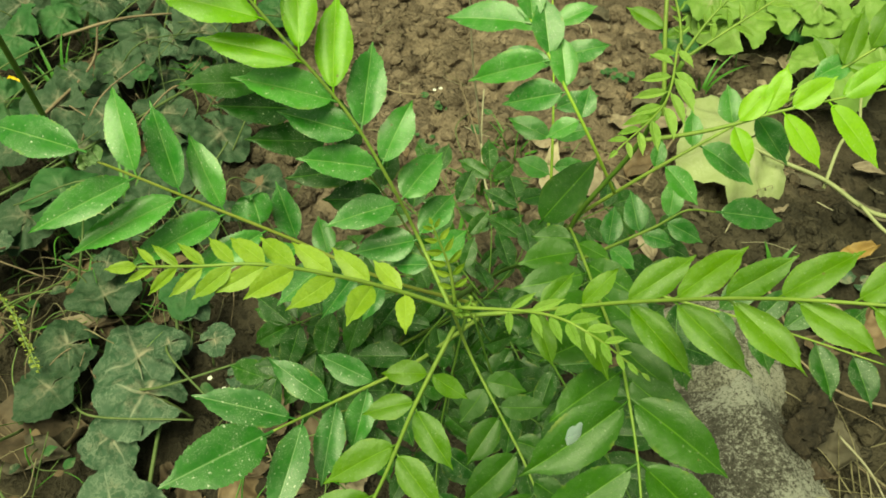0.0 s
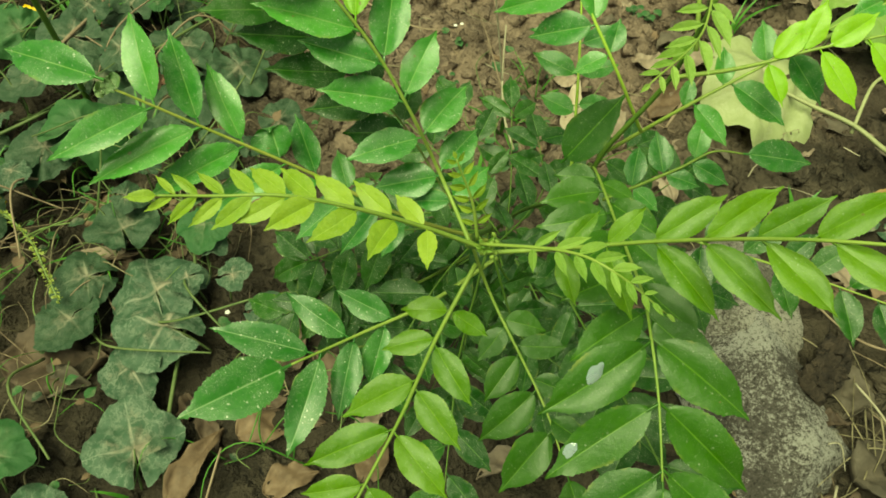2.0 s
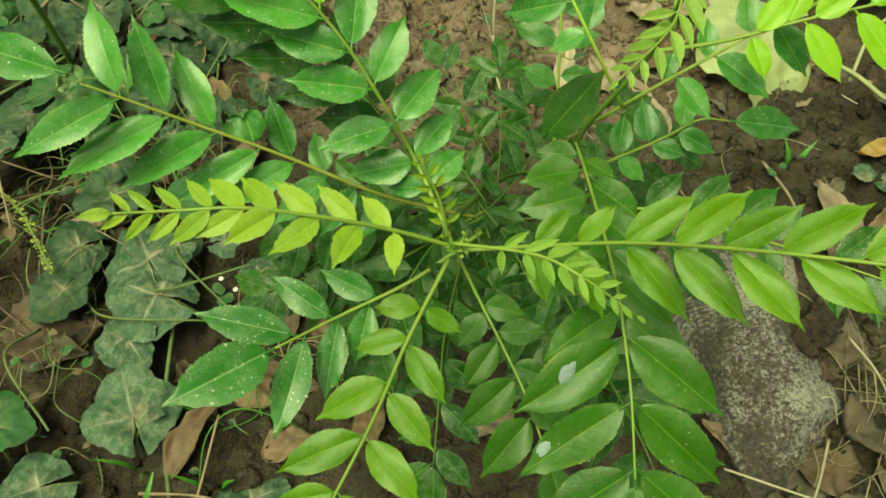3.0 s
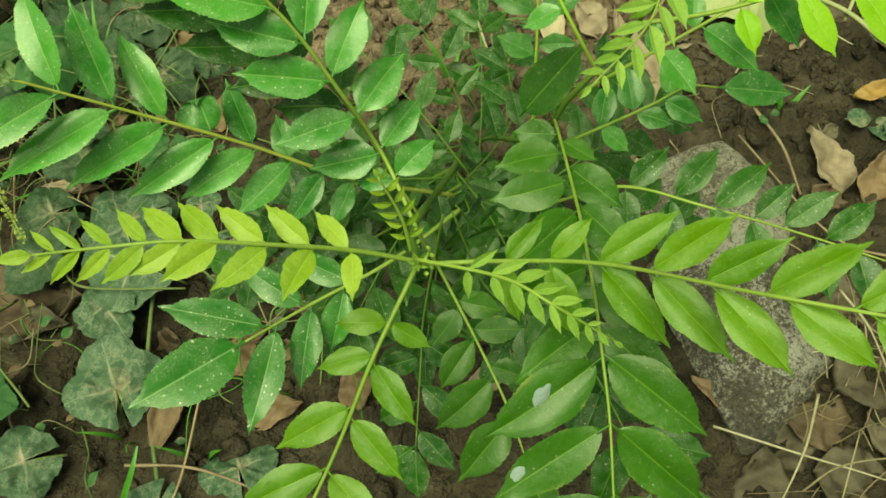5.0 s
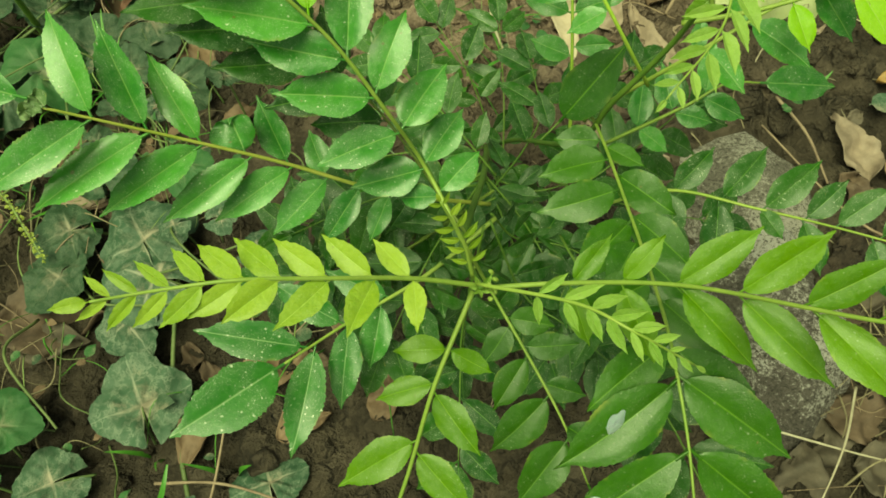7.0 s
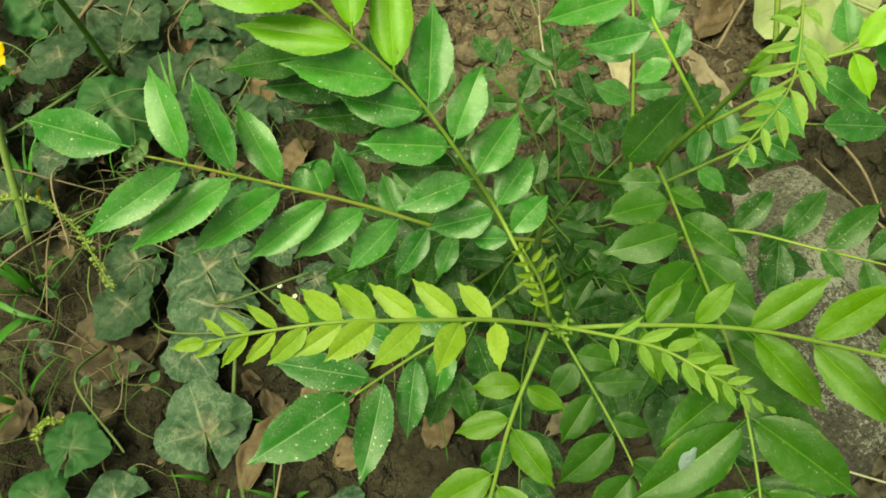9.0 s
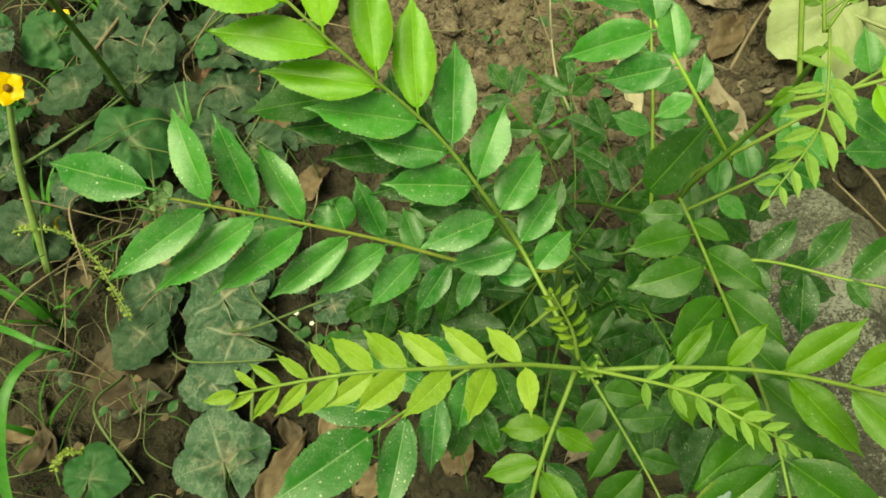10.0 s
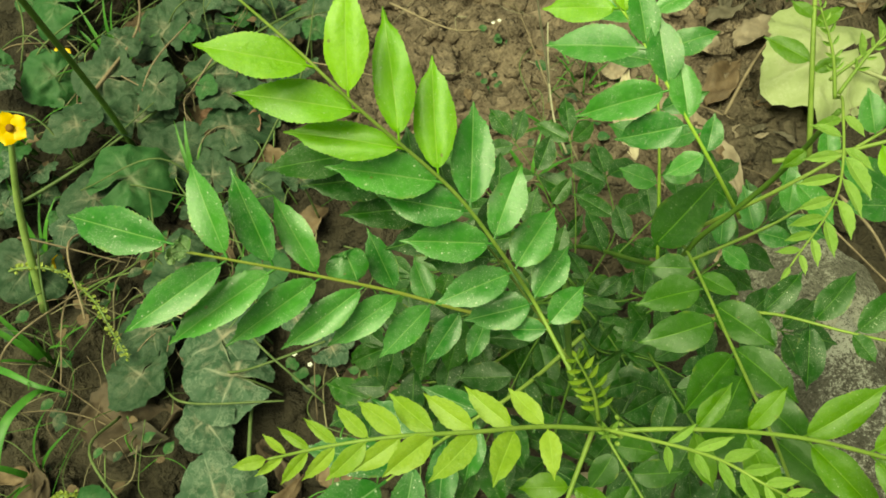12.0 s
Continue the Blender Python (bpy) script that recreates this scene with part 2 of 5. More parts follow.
def vine_leaf_material(name, deep, pale, vein_col, bloom):
    """A gourd leaf: pale veins fanning from the stalk (u: distance to the nearest vein) and grey-white bloom."""
    m, nodes, links, bsdf = material(name)
    uv = nodes.new("ShaderNodeUVMap")
    sep = nodes.new("ShaderNodeSeparateXYZ")
    links.new(uv.outputs[0], sep.inputs[0])
    tc = nodes.new("ShaderNodeTexCoord")
    info = nodes.new("ShaderNodeObjectInfo")
    n1 = noise_tex(nodes, links, 2.2, 4, 0.6, tc.outputs["Object"])
    n2 = noise_tex(nodes, links, 9, 4, 0.7, tc.outputs["Object"])
    col = mixc(nodes, links, maths(nodes, links, "ADD", maths(nodes, links, "MULTIPLY", info.outputs["Random"], 0.5), maths(nodes, links, "MULTIPLY", maths(nodes, links, "SUBTRACT", n1.outputs[0], 0.25), 0.9), True), deep, pale)
    own = nodes.new("ShaderNodeVectorMath")  # leaf coordinates, shifted from leaf to leaf and bent a little
    own.operation = "MULTIPLY_ADD"
    links.new(n2.outputs["Color"], own.inputs[0])
    own.inputs[1].default_value = (0.5, 0.5, 0.5)
    links.new(tc.outputs["Object"], own.inputs[2])
    net = nodes.new("ShaderNodeTexVoronoi")
    net.feature = "DISTANCE_TO_EDGE"
    net.inputs["Scale"].default_value = 4.2
    links.new(own.outputs[0], net.inputs["Vector"])
    mesh = maths(nodes, links, "SUBTRACT", 1.0, maths(nodes, links, "MULTIPLY", net.outputs["Distance"], 7.0), True)
    wob = maths(nodes, links, "ADD", sep.outputs[0], maths(nodes, links, "MULTIPLY", maths(nodes, links, "SUBTRACT", n2.outputs[0], 0.5), 0.09))
    heart = maths(nodes, links, "SUBTRACT", 1.0, maths(nodes, links, "MULTIPLY", sep.outputs[1], 1.45), True)
    band = maths(nodes, links, "ADD", 0.028, maths(nodes, links, "MULTIPLY", heart, 0.07))
    near = maths(nodes, links, "MULTIPLY", maths(nodes, links, "SUBTRACT", band, wob), 26.0, True)
    patchy = maths(nodes, links, "MULTIPLY", maths(nodes, links, "SUBTRACT", n1.outputs[0], 0.33), 4.5, True)
    veins = maths(nodes, links, "MAXIMUM", maths(nodes, links, "MULTIPLY", near, 0.75), maths(nodes, links, "MULTIPLY", mesh, 0.42))
    col = mixc(nodes, links, maths(nodes, links, "MULTIPLY", veins, maths(nodes, links, "MULTIPLY", patchy, bloom, True)), col, mixc(nodes, links, heart, vein_col, (0.40, 0.34, 0.26)))
    dusty = maths(nodes, links, "MULTIPLY", maths(nodes, links, "SUBTRACT", maths(nodes, links, "ADD", maths(nodes, links, "ADD", n1.outputs[0], maths(nodes, links, "MULTIPLY", n2.outputs[0], 0.30)), maths(nodes, links, "MULTIPLY", heart, 0.26)), 0.80), 5.0, True)
    col = mixc(nodes, links, maths(nodes, links, "MULTIPLY", dusty, bloom * 0.5, True), col, (0.34, 0.29, 0.22))
    links.new(col, bsdf.inputs["Base Color"])
    bsdf.inputs["Roughness"].default_value = 0.6
    b = bump(nodes, links, maths(nodes, links, "ADD", maths(nodes, links, "MULTIPLY", veins, -0.6), n2.outputs[0]), 0.5, 0.0015, bsdf)
    tl = nodes.new("ShaderNodeBsdfTranslucent")
    links.new(col, tl.inputs["Color"])
    mix = nodes.new("ShaderNodeMixShader")
    mix.inputs[0].default_value = 0.2
    links.new(bsdf.outputs[0], mix.inputs[1])
    links.new(tl.outputs[0], mix.inputs[2])
    links.new(mix.outputs[0], nodes["Material Output"].inputs["Surface"])
    return m


MATURE = leaf_material("leaf_mature", (0.029, 0.164, 0.020), (0.092, 0.310, 0.044), (0.28, 0.47, 0.16), 0.80, 0.25, 0.28, 0.10, 0.62)
DUSTY = leaf_material("leaf_dusty", (0.022, 0.130, 0.016), (0.062, 0.230, 0.032), (0.30, 0.45, 0.22), 0.8, 0.25, 0.32, 0.10, 0.45, 0.50)
WITHERED = leaf_material("leaf_withered", (0.085, 0.170, 0.055), (0.22, 0.32, 0.14), (0.30, 0.36, 0.20), 1.0, 0.20, 0.55, 0.10, 0.0, 0.6)
# older leaves; the green is darkened to carry the shade inside the shrub
SHADED = leaf_material("leaf_old_shaded", (0.011, 0.070, 0.004), (0.034, 0.132, 0.007), (0.14, 0.29, 0.06), 0.75, 0.25, 0.36, 0.10, 0.22, 0.44)
GREEN = leaf_material("leaf_green", (0.019, 0.088, 0.003), (0.046, 0.145, 0.005), (0.15, 0.30, 0.04), 0.25, 0.25, 0.34, 0.10)
FRESH = leaf_material("leaf_fresh", (0.074, 0.186, 0.004), (0.134, 0.268, 0.009), (0.23, 0.39, 0.05), 0.30, 0.28, 0.36, 0.08)
# younger green, brightened further for the daylight glowing through upper leaflets
LIGHT = leaf_material("leaf_light", (0.175, 0.400, 0.014), (0.320, 0.570, 0.034), (0.38, 0.58, 0.13), 0.35, 0.32, 0.34, 0.05, 0.34)
YOUNG = leaf_material("leaf_young", (0.205, 0.335, 0.026), (0.365, 0.490, 0.062), (0.44, 0.60, 0.14), 0.22, 0.30, 0.38, 0.14)
UNFOLDING = leaf_material("leaf_unfolding", (0.190, 0.340, 0.050), (0.360, 0.520, 0.130), (0.46, 0.62, 0.20), 0.45, 0.28, 0.42, 0.10, 0.15)
RACHIS = plain("leaf_stalk_green", (0.16, 0.25, 0.045), (0.28, 0.37, 0.085), 60, 0.5, 0.2, 0.0004)
RACHIS_OLIVE = plain("leaf_stalk_olive", (0.085, 0.135, 0.026), (0.17, 0.22, 0.055), 60, 0.55, 0.3, 0.0005)
RACHIS_LIGHT = plain("leaf_stalk_light", (0.22, 0.37, 0.04), (0.34, 0.49, 0.08), 60, 0.5, 0.2, 0.0004)
RACHIS_OLD = plain("leaf_stalk_straw", (0.24, 0.31, 0.05), (0.38, 0.41, 0.10), 60, 0.55, 0.2, 0.0004)
STEM = plain("stem_green", (0.07, 0.15, 0.022), (0.13, 0.22, 0.04), 50, 0.55, 0.3, 0.0006)
SOIL = soil_material()
STONE = stone_material("lichened_stone", (0.050, 0.043, 0.037), (0.105, 0.092, 0.082), (0.185, 0.168, 0.152), (0.42, 0.405, 0.38))
STONE_PALE = stone_material("pale_stone", (0.07, 0.062, 0.052), (0.16, 0.145, 0.125), (0.26, 0.24, 0.21), (0.38, 0.36, 0.325))
GOURD = vine_leaf_material("gourd_leaf_dusty", (0.026, 0.072, 0.036), (0.066, 0.128, 0.074), (0.36, 0.41, 0.32), 1.0)
GOURD_DARK = vine_leaf_material("gourd_leaf_dark", (0.018, 0.052, 0.022), (0.050, 0.100, 0.052), (0.20, 0.25, 0.17), 0.65)
GOURD_GREEN = vine_leaf_material("gourd_leaf_green", (0.020, 0.092, 0.022), (0.050, 0.150, 0.045), (0.17, 0.27, 0.12), 0.40)
GOURD_PALE = vine_leaf_material("gourd_leaf_yellowing", (0.30, 0.35, 0.16), (0.48, 0.51, 0.29), (0.58, 0.59, 0.42), 0.6)
GOURD_LIGHT = vine_leaf_material("gourd_leaf_light", (0.13, 0.25, 0.04), (0.30, 0.44, 0.11), (0.40, 0.50, 0.22), 0.5)
DRY = plain("dry_leaf", (0.085, 0.054, 0.034), (0.20, 0.135, 0.088), 30, 0.7, 0.4, 0.001)
DRY_PALE = plain("dry_leaf_pale", (0.150, 0.115, 0.087), (0.30, 0.235, 0.182), 26, 0.65, 0.3, 0.001)
DRY_GREY = plain("dry_leaf_grey", (0.055, 0.045, 0.034), (0.125, 0.102, 0.078), 30, 0.75, 0.4, 0.001)
DRY_RED = plain("dry_leaf_red", (0.13, 0.066, 0.045), (0.26, 0.145, 0.105), 30, 0.75, 0.4, 0.001)
DRY_DARK = plain("dry_leaf_dark", (0.045, 0.031, 0.023), (0.12, 0.083, 0.058), 30, 0.75, 0.5, 0.001)
STRAW = plain("straw", (0.12, 0.10, 0.06), (0.29, 0.25, 0.16), 50, 0.7, 0.3, 0.0005)
TWIG = plain("twig", (0.14, 0.10, 0.07), (0.30, 0.23, 0.16), 60, 0.8, 0.5, 0.0006)
GRASS_BROAD = plain("grass_broad", (0.035, 0.14, 0.015), (0.085, 0.235, 0.035), 40, 0.46, 0.2, 0.0004)
GRASS = plain("grass_blade", (0.035, 0.13, 0.015), (0.09, 0.24, 0.035), 40, 0.5, 0.2, 0.0004)
PETAL = plain("petal_yellow", (0.72, 0.42, 0.01), (0.85, 0.58, 0.02), 60, 0.5, 0.2, 0.0004)
CENTRE = plain("flower_centre", (0.16, 0.07, 0.01), (0.30, 0.15, 0.02), 200, 0.8, 0.6, 0.001)
PALE_STRAW = plain("straw_pale", (0.24, 0.21, 0.14), (0.44, 0.40, 0.30), 50, 0.7, 0.3, 0.0005)
WHITE = plain("petal_white", (0.62, 0.60, 0.56), (0.80, 0.78, 0.74), 90, 0.6, 0.2, 0.0004)
VINE_DARK = plain("vine_stem_dark", (0.06, 0.10, 0.03), (0.14, 0.18, 0.07), 50, 0.6, 0.3, 0.0006)
FLOWER_STALK = plain("flower_stalk", (0.16, 0.25, 0.06), (0.28, 0.36, 0.12), 50, 0.55, 0.2, 0.0005)
VINE_PALE = plain("vine_stem_pale", (0.23, 0.25, 0.12), (0.38, 0.39, 0.22), 50, 0.6, 0.3, 0.0006)
VINE = plain("vine_stem", (0.11, 0.18, 0.05), (0.22, 0.29, 0.11), 50, 0.6, 0.3, 0.0006)


def droplet_material():
    m, nodes, links, bsdf = material("water_drop")
    tc = nodes.new("ShaderNodeTexCoord")
    n = noise_tex(nodes, links, 160, 2, 0.5, tc.outputs["Object"])
    # the sky's reflection is painted in as a milky pale blue base
    links.new(mixc(nodes, links, n.outputs[0], (0.46, 0.60, 0.64), (0.66, 0.78, 0.82)), bsdf.inputs["Base Color"])
    links.new(maths(nodes, links, "MULTIPLY", n.outputs[0], 0.5), bsdf.inputs["Roughness"])
    bsdf.inputs["Transmission Weight"].default_value, bsdf.inputs["IOR"].default_value = 0.62, 1.36
    bsdf.inputs["Coat Weight"].default_value, bsdf.inputs["Coat Roughness"].default_value = 0.6, 0.12
    return m


SPOT = droplet_material()

# ---- building helpers ----
rng = random.Random(7)
PLACE = {}  # world place of each parent


def thing(name, at, label, category, group="", kind=""):
    ob = new(name)
    ob.location = at
    ob.empty_display_size = 0.02
    PLACE[ob] = Vector(at)
    return tagged(ob, label, category, group, kind)


def part(name, data, parent, world_matrix, label=""):
    """One mesh object under a thing or a part, at a world pose (parents carry no turn)."""
    ob = new(name, data)
    ob.parent = parent
    ob.matrix_basis = Matrix.Translation(-PLACE[parent]) @ world_matrix
    PLACE[ob] = world_matrix.translation.copy()
    if label:
        ob["label"] = label
    return ob


def mesh_of(name, verts, faces, mat, smooth=True, uvs=None):
    me = bpy.data.meshes.new(name)
    me.from_pydata([tuple(v) for v in verts], [], faces)
    if uvs is not None:
        layer = me.uv_layers.new(name="UVMap")
        for loop in me.loops:
            layer.data[loop.index].uv = uvs[loop.vertex_index]
    me.materials.append(mat)
    if smooth:
        me.polygons.foreach_set("use_smooth", [True] * len(me.polygons))
    me.update()
    return me


def spline(pts, steps):
    """Points along a smooth curve through pts (centripetal enough for short arcs)."""
    p = [Vector(q) for q in pts]
    p = [p[0] * 2 - p[1], *p, p[-1] * 2 - p[-2]]
    out = []
    for i in range(1, len(p) - 2):
        a, b, c, d = p[i - 1:i + 3]
        for k in range(steps):
            t = k / steps
            out.append(0.5 * (2 * b + (c - a) * t + (2 * a - 5 * b + 4 * c - d) * t * t + (3 * b - a - 3 * c + d) * t ** 3))
    out.append(p[-2].copy())
    return out


def tube(path, r0, r1, sides=6, knots=0.0):
    """Vertices and faces of a tapering tube along a path."""
    verts, faces, n = [], [], len(path)
    side = None
    for i, c in enumerate(path):
        t = (path[min(i + 1, n - 1)] - path[max(i - 1, 0)]).normalized()
        if side is None:
            side = t.orthogonal().normalized()
        side = (side - t * side.dot(t)).normalized()
        up = t.cross(side)
        r = r0 + (r1 - r0) * i / (n - 1)
        if knots:
            r *= 1 + knots * (rng.random() - 0.5)
        for k in range(sides):
            a = 2 * math.pi * k / sides
            verts.append(c + (side * math.cos(a) + up * math.sin(a)) * r)
    for i in range(n - 1):
        for k in range(sides):
            k2 = (k + 1) % sides
            faces.append((i * sides + k, i * sides + k2, (i + 1) * sides + k2, (i + 1) * sides + k))
    faces.append(tuple(range(sides - 1, -1, -1)))
    faces.append(tuple((n - 1) * sides + k for k in range(sides)))
    return verts, faces


def tube_mesh(name, path, r0, r1, mat, origin, sides=6, knots=0.0):
    v, f = tube(path, r0, r1, sides, knots)
    return mesh_of(name, [p - Vector(origin) for p in v], f, mat)


def blade(width, fold, droop, wave, sway, seed, sharp=1.0, nu=18, nv=6, notch=0.013):
    """A leaflet one unit long along +x: pointed oval, scalloped margin, folded at the midrib, arching."""
    r = random.Random(seed)
    ph, peak, skew = r.uniform(0, 6.28), r.uniform(0.34, 0.44), r.uniform(-0.07, 0.07)
    verts, uvs, faces = [], [], []
    for i in range(nu + 1):
        u = i / nu
        if u < peak:
            w = math.sin(0.5 * math.pi * u / peak) ** (0.62 * sharp)
        else:
            w = max(0.0, math.cos(0.5 * math.pi * (u - peak) / (1 - peak))) ** (0.94 * sharp)
        if u > 0.80:
            w *= 1 - 0.42 * math.sin(math.pi * (u - 0.80) / 0.20) ** 1.2
        w = max(w, 0.012) * width * 0.55
        x = 0.07 + 0.93 * u
        tooth = [notch * (0.35 if i % 2 else -0.35) + notch * r.uniform(-0.5, 0.5) for _ in range(2)]
        for j in range(nv + 1):
            s = 2 * j / nv - 1
            e = w * (1 + skew * s)
            if abs(s) > 0.99 and 0.12 < u < 0.97:
                e += tooth[0 if s < 0 else 1] + 0.012 * width * math.sin(u * 17 + ph + s)
            y = s * e + sway * u * u
            z = abs(s) * e * math.tan(fold) - droop * u * u - 0.35 * droop * (abs(s) * e / max(width, 0.01)) ** 2
            z += wave * math.sin(u * 8 + ph + (1.3 if s > 0 else 0)) * abs(s) * width * 0.5
            z += (0.045 + 0.04 * math.sin(ph)) * e * math.sin(math.pi * abs(s)) * (1 - 0.4 * u)
            verts.append((x, y, z))
            uvs.append((u, 0.5 + 0.5 * s * (0.1 + 0.9 * min(1, w / (width * 0.45)))))
    for i in range(nu):
        for j in range(nv):
            a = i * (nv + 1) + j
            faces.append((a, a + nv + 1, a + nv + 2, a + 1))
    # short stalk
    k = len(verts)
    q = 0.013
    for x in (0.0, 0.11):
        for y, z in ((-q, -q), (q, -q), (q, q), (-q, q)):
            verts.append((x, y, z - 0.004))
            uvs.append((0.0, 0.57))
    for a in range(4):
        b = (a + 1) % 4
        faces.append((k + a, k + b, k + 4 + b, k + 4 + a))
    return verts, faces, uvs


def crease(me):
    """A crisp fold along the midrib, so that each half of the blade catches its own light."""
    layer = me.uv_layers[0].data
    mid = set()
    for loop in me.loops:
        if abs(layer[loop.index].uv.y - 0.5) < 1e-5:
            mid.add(loop.vertex_index)
    for e in me.edges:
        if e.vertices[0] in mid and e.vertices[1] in mid:
            e.use_edge_sharp = True
    return me


BLADES = {}
FOLD = {"mature": (0.26, 0.56), "dusty": (0.20, 0.46), "old": (0.18, 0.50), "green": (0.12, 0.40), "fresh": (0.10, 0.36), "light": (0.06, 0.24)}
for kind, mat in (("mature", MATURE), ("dusty", DUSTY), ("old", SHADED), ("green", GREEN), ("fresh", FRESH), ("light", LIGHT)):
    BLADES[kind] = []
    for i in range(10):
        v, f, uv = blade(rng.uniform(0.40, 0.48), rng.uniform(*FOLD[kind]), rng.uniform(0.04, 0.20), rng.uniform(0.04, 0.15), rng.uniform(-0.07, 0.07), i, 1.0, 44, 8, 0.013 if kind in ("mature", "dusty", "old") else 0.010)
        BLADES[kind].append(crease(mesh_of("leaflet_" + kind, v, f, mat, True, uv)))
BLADES["young"] = []
for i in range(5):
    v, f, uv = blade(rng.uniform(0.34, 0.42), rng.uniform(0.15, 0.42), rng.uniform(0.02, 0.12), 0.06, rng.uniform(-0.05, 0.05), 50 + i, 1.0, 14, 6, 0.012)
    BLADES["young"].append(crease(mesh_of("leaflet_young", v, f, YOUNG, True, uv)))
BLADES["bud"] = []
for i in range(4):
    v, f, uv = blade(rng.uniform(0.24, 0.31), rng.uniform(0.5, 0.85), rng.uniform(0.0, 0.12), 0.05, rng.uniform(-0.05, 0.05), 80 + i, 1.0, 12, 4, 0.012)
    BLADES["bud"].append(crease(mesh_of("leaflet_unfolding", v, f, UNFOLDING, True, uv)))
BLADES["smooth"] = []
v, f, uv = blade(0.42, 0.2, 0.12, 0.05, 0.03, 91, 1.0, 24, 8, 0.004)
BLADES["smooth"].append(crease(mesh_of("leaflet_broad", v, f, GREEN, True, uv)))
CURLED = []
for i in range(2):
    v, f, uv = blade(0.78, 0.40, 0.10, 0.2, 0.06, 95 + i, 1.0, 30, 8)
    rolled = []
    for x, y, z in v:  # the tip rolls over onto the upper face
        a = max(0.0, x - 0.62) / 0.11
        rolled.append((x if a == 0 else 0.62 + 0.11 * math.sin(a) * (1 - 0.05 * a), y * (1 - 0.12 * min(a, 3)), z + 0.11 * (1 - math.cos(a)) + 0.03 * math.sin(y * 14)))
    CURLED.append(crease(mesh_of("leaflet_curled", rolled, f, (MATURE, WITHERED)[i], True, uv)))


def leaflet_pose(at, along, normal, length):
    x = along.normalized()
    y = normal.cross(x).normalized()
    z = x.cross(y)
    return Matrix.Translation(at) @ Matrix((x, y, z)).transposed().to_4x4() @ Matrix.Diagonal((length, length, length, 1))


def frond(plant, pts, kind, n, first, last, size, ang=(52, 52), normal=(0, -0.42, 0.9), term=0.03, dip=0.12, r0=0.0013, label="", stalk=None,
          even=0.0, roll=0.0, widen=1.0, skip=(), ends=(1.0, 1.0)):
    """A pinnate leaf: a stalk through pts with n pairs of leaflets between the fractions first and last of its length.
    size: leaflet lengths near the base, half way and near the tip; ang: degrees off the stalk, left and right."""
    path = spline(pts, 8)
    base = path[0]
    stalk = stalk or (STEM if kind == "old" else RACHIS if kind in ("young", "fresh", "bud") else RACHIS_OLD)
    ra = part("frond", tube_mesh("frond_stalk", path, r0, r0 * 0.45, stalk, base), plant, Matrix.Translation(base), label)
    cum = [0.0]
    for a, b in zip(path, path[1:]):
        cum.append(cum[-1] + (b - a).length)

    def on(s):
        d = s * cum[-1]
        for i in range(len(path) - 1):
            if cum[i + 1] >= d:
                f = (d - cum[i]) / max(cum[i + 1] - cum[i], 1e-9)
                return path[i].lerp(path[i + 1], f), (path[i + 1] - path[i]).normalized()
        return path[-1], (path[-1] - path[-2]).normalized()

    nn = Vector(normal)
    for i in range(n):
        f = i / max(n - 1, 1)
        for sgn in (1, -1):
            if (i, sgn) in skip:
                continue
            s = first + (last - first) * f + (even if sgn < 0 else 0.0)
            p, t = on(min(s, 1.0))
            nrm = (nn - t * nn.dot(t)).normalized()
            side = nrm.cross(t) * sgn
            a = radians((ang[0] if sgn > 0 else ang[1]) + rng.uniform(-5, 5) - 10 * (f - 0.5))
            along = t * math.cos(a) + side * math.sin(a) - nrm * (dip + rng.uniform(-0.08, 0.08))
            g = 2 * f
            length = (size[0] + (size[1] - size[0]) * g) if g < 1 else size[1] + (size[2] - size[1]) * (g - 1)
            length *= rng.uniform(0.94, 1.06) * (ends[0] if sgn > 0 else ends[1])
            face = (nrm + side * (0.10 + roll * sgn) + t * rng.uniform(-0.15, 0.15) + side * rng.uniform(-0.12, 0.12)).normalized()
            me = rng.choice(BLADES[kind])
            m = leaflet_pose(p + along.normalized() * r0 * 0.3, along, face, length)
            if widen != 1.0:
                m = m @ Matrix.Diagonal((1, widen, 1, 1))
            part("leaflet", me, ra, m)
    if term:
        p, t = on(1.0)
        nrm = (nn - t * nn.dot(t)).normalized()
        part("leaflet", rng.choice(BLADES[kind]), ra, leaflet_pose(p, t - nrm * dip, nrm, term))
    return ra


# ---- ground ----
def ground_height(x, y):
    z = 0.020 * noise.noise((x * 5, y * 5, 0.3)) + 0.012 * noise.noise((x * 14, y * 14, 2.0)) + 0.010 * noise.noise((x * 34, y * 34, 5.0)) + 0.004 * abs(noise.noise((x * 62, y * 62, 9.0)))
    near = noise.voronoi((x * 15 + 0.6 * noise.noise((x * 9, y * 9, 1.0)), y * 15 + 0.6 * noise.noise((x * 9, y * 9, 7.0)), 0.0))[0]
    z -= 0.011 * max(0.0, 1 - (near[1] - near[0]) * 4.5)
    return z + 0.003 * noise.noise((x * 95, y * 95, 3.0)) - 0.008


def lines(lo, hi, dense_lo, dense_hi, step):
    out = list(np.arange(dense_lo, dense_hi + 1e-6, step))
    d, x = step, dense_hi
    while x < hi:
        d *= 1.5
        x += d
        out.append(min(x, hi))
    d, x = step, dense_lo
    while x > lo:
        d *= 1.5
        x -= d
        out.insert(0, max(x, lo))
    return out


gx, gy = lines(-300, 300, -0.70, 0.70, 0.0055), lines(-300, 300, 0.05, 1.15, 0.0055)
verts = [(x, y, ground_height(x, y)) for y in gy for x in gx]
w = len(gx)
faces = [(j * w + i, j * w + i + 1, (j + 1) * w + i + 1, (j + 1) * w + i) for j in range(len(gy) - 1) for i in range(w - 1)]
ground = new("ground", mesh_of("ground", verts, faces, SOIL))
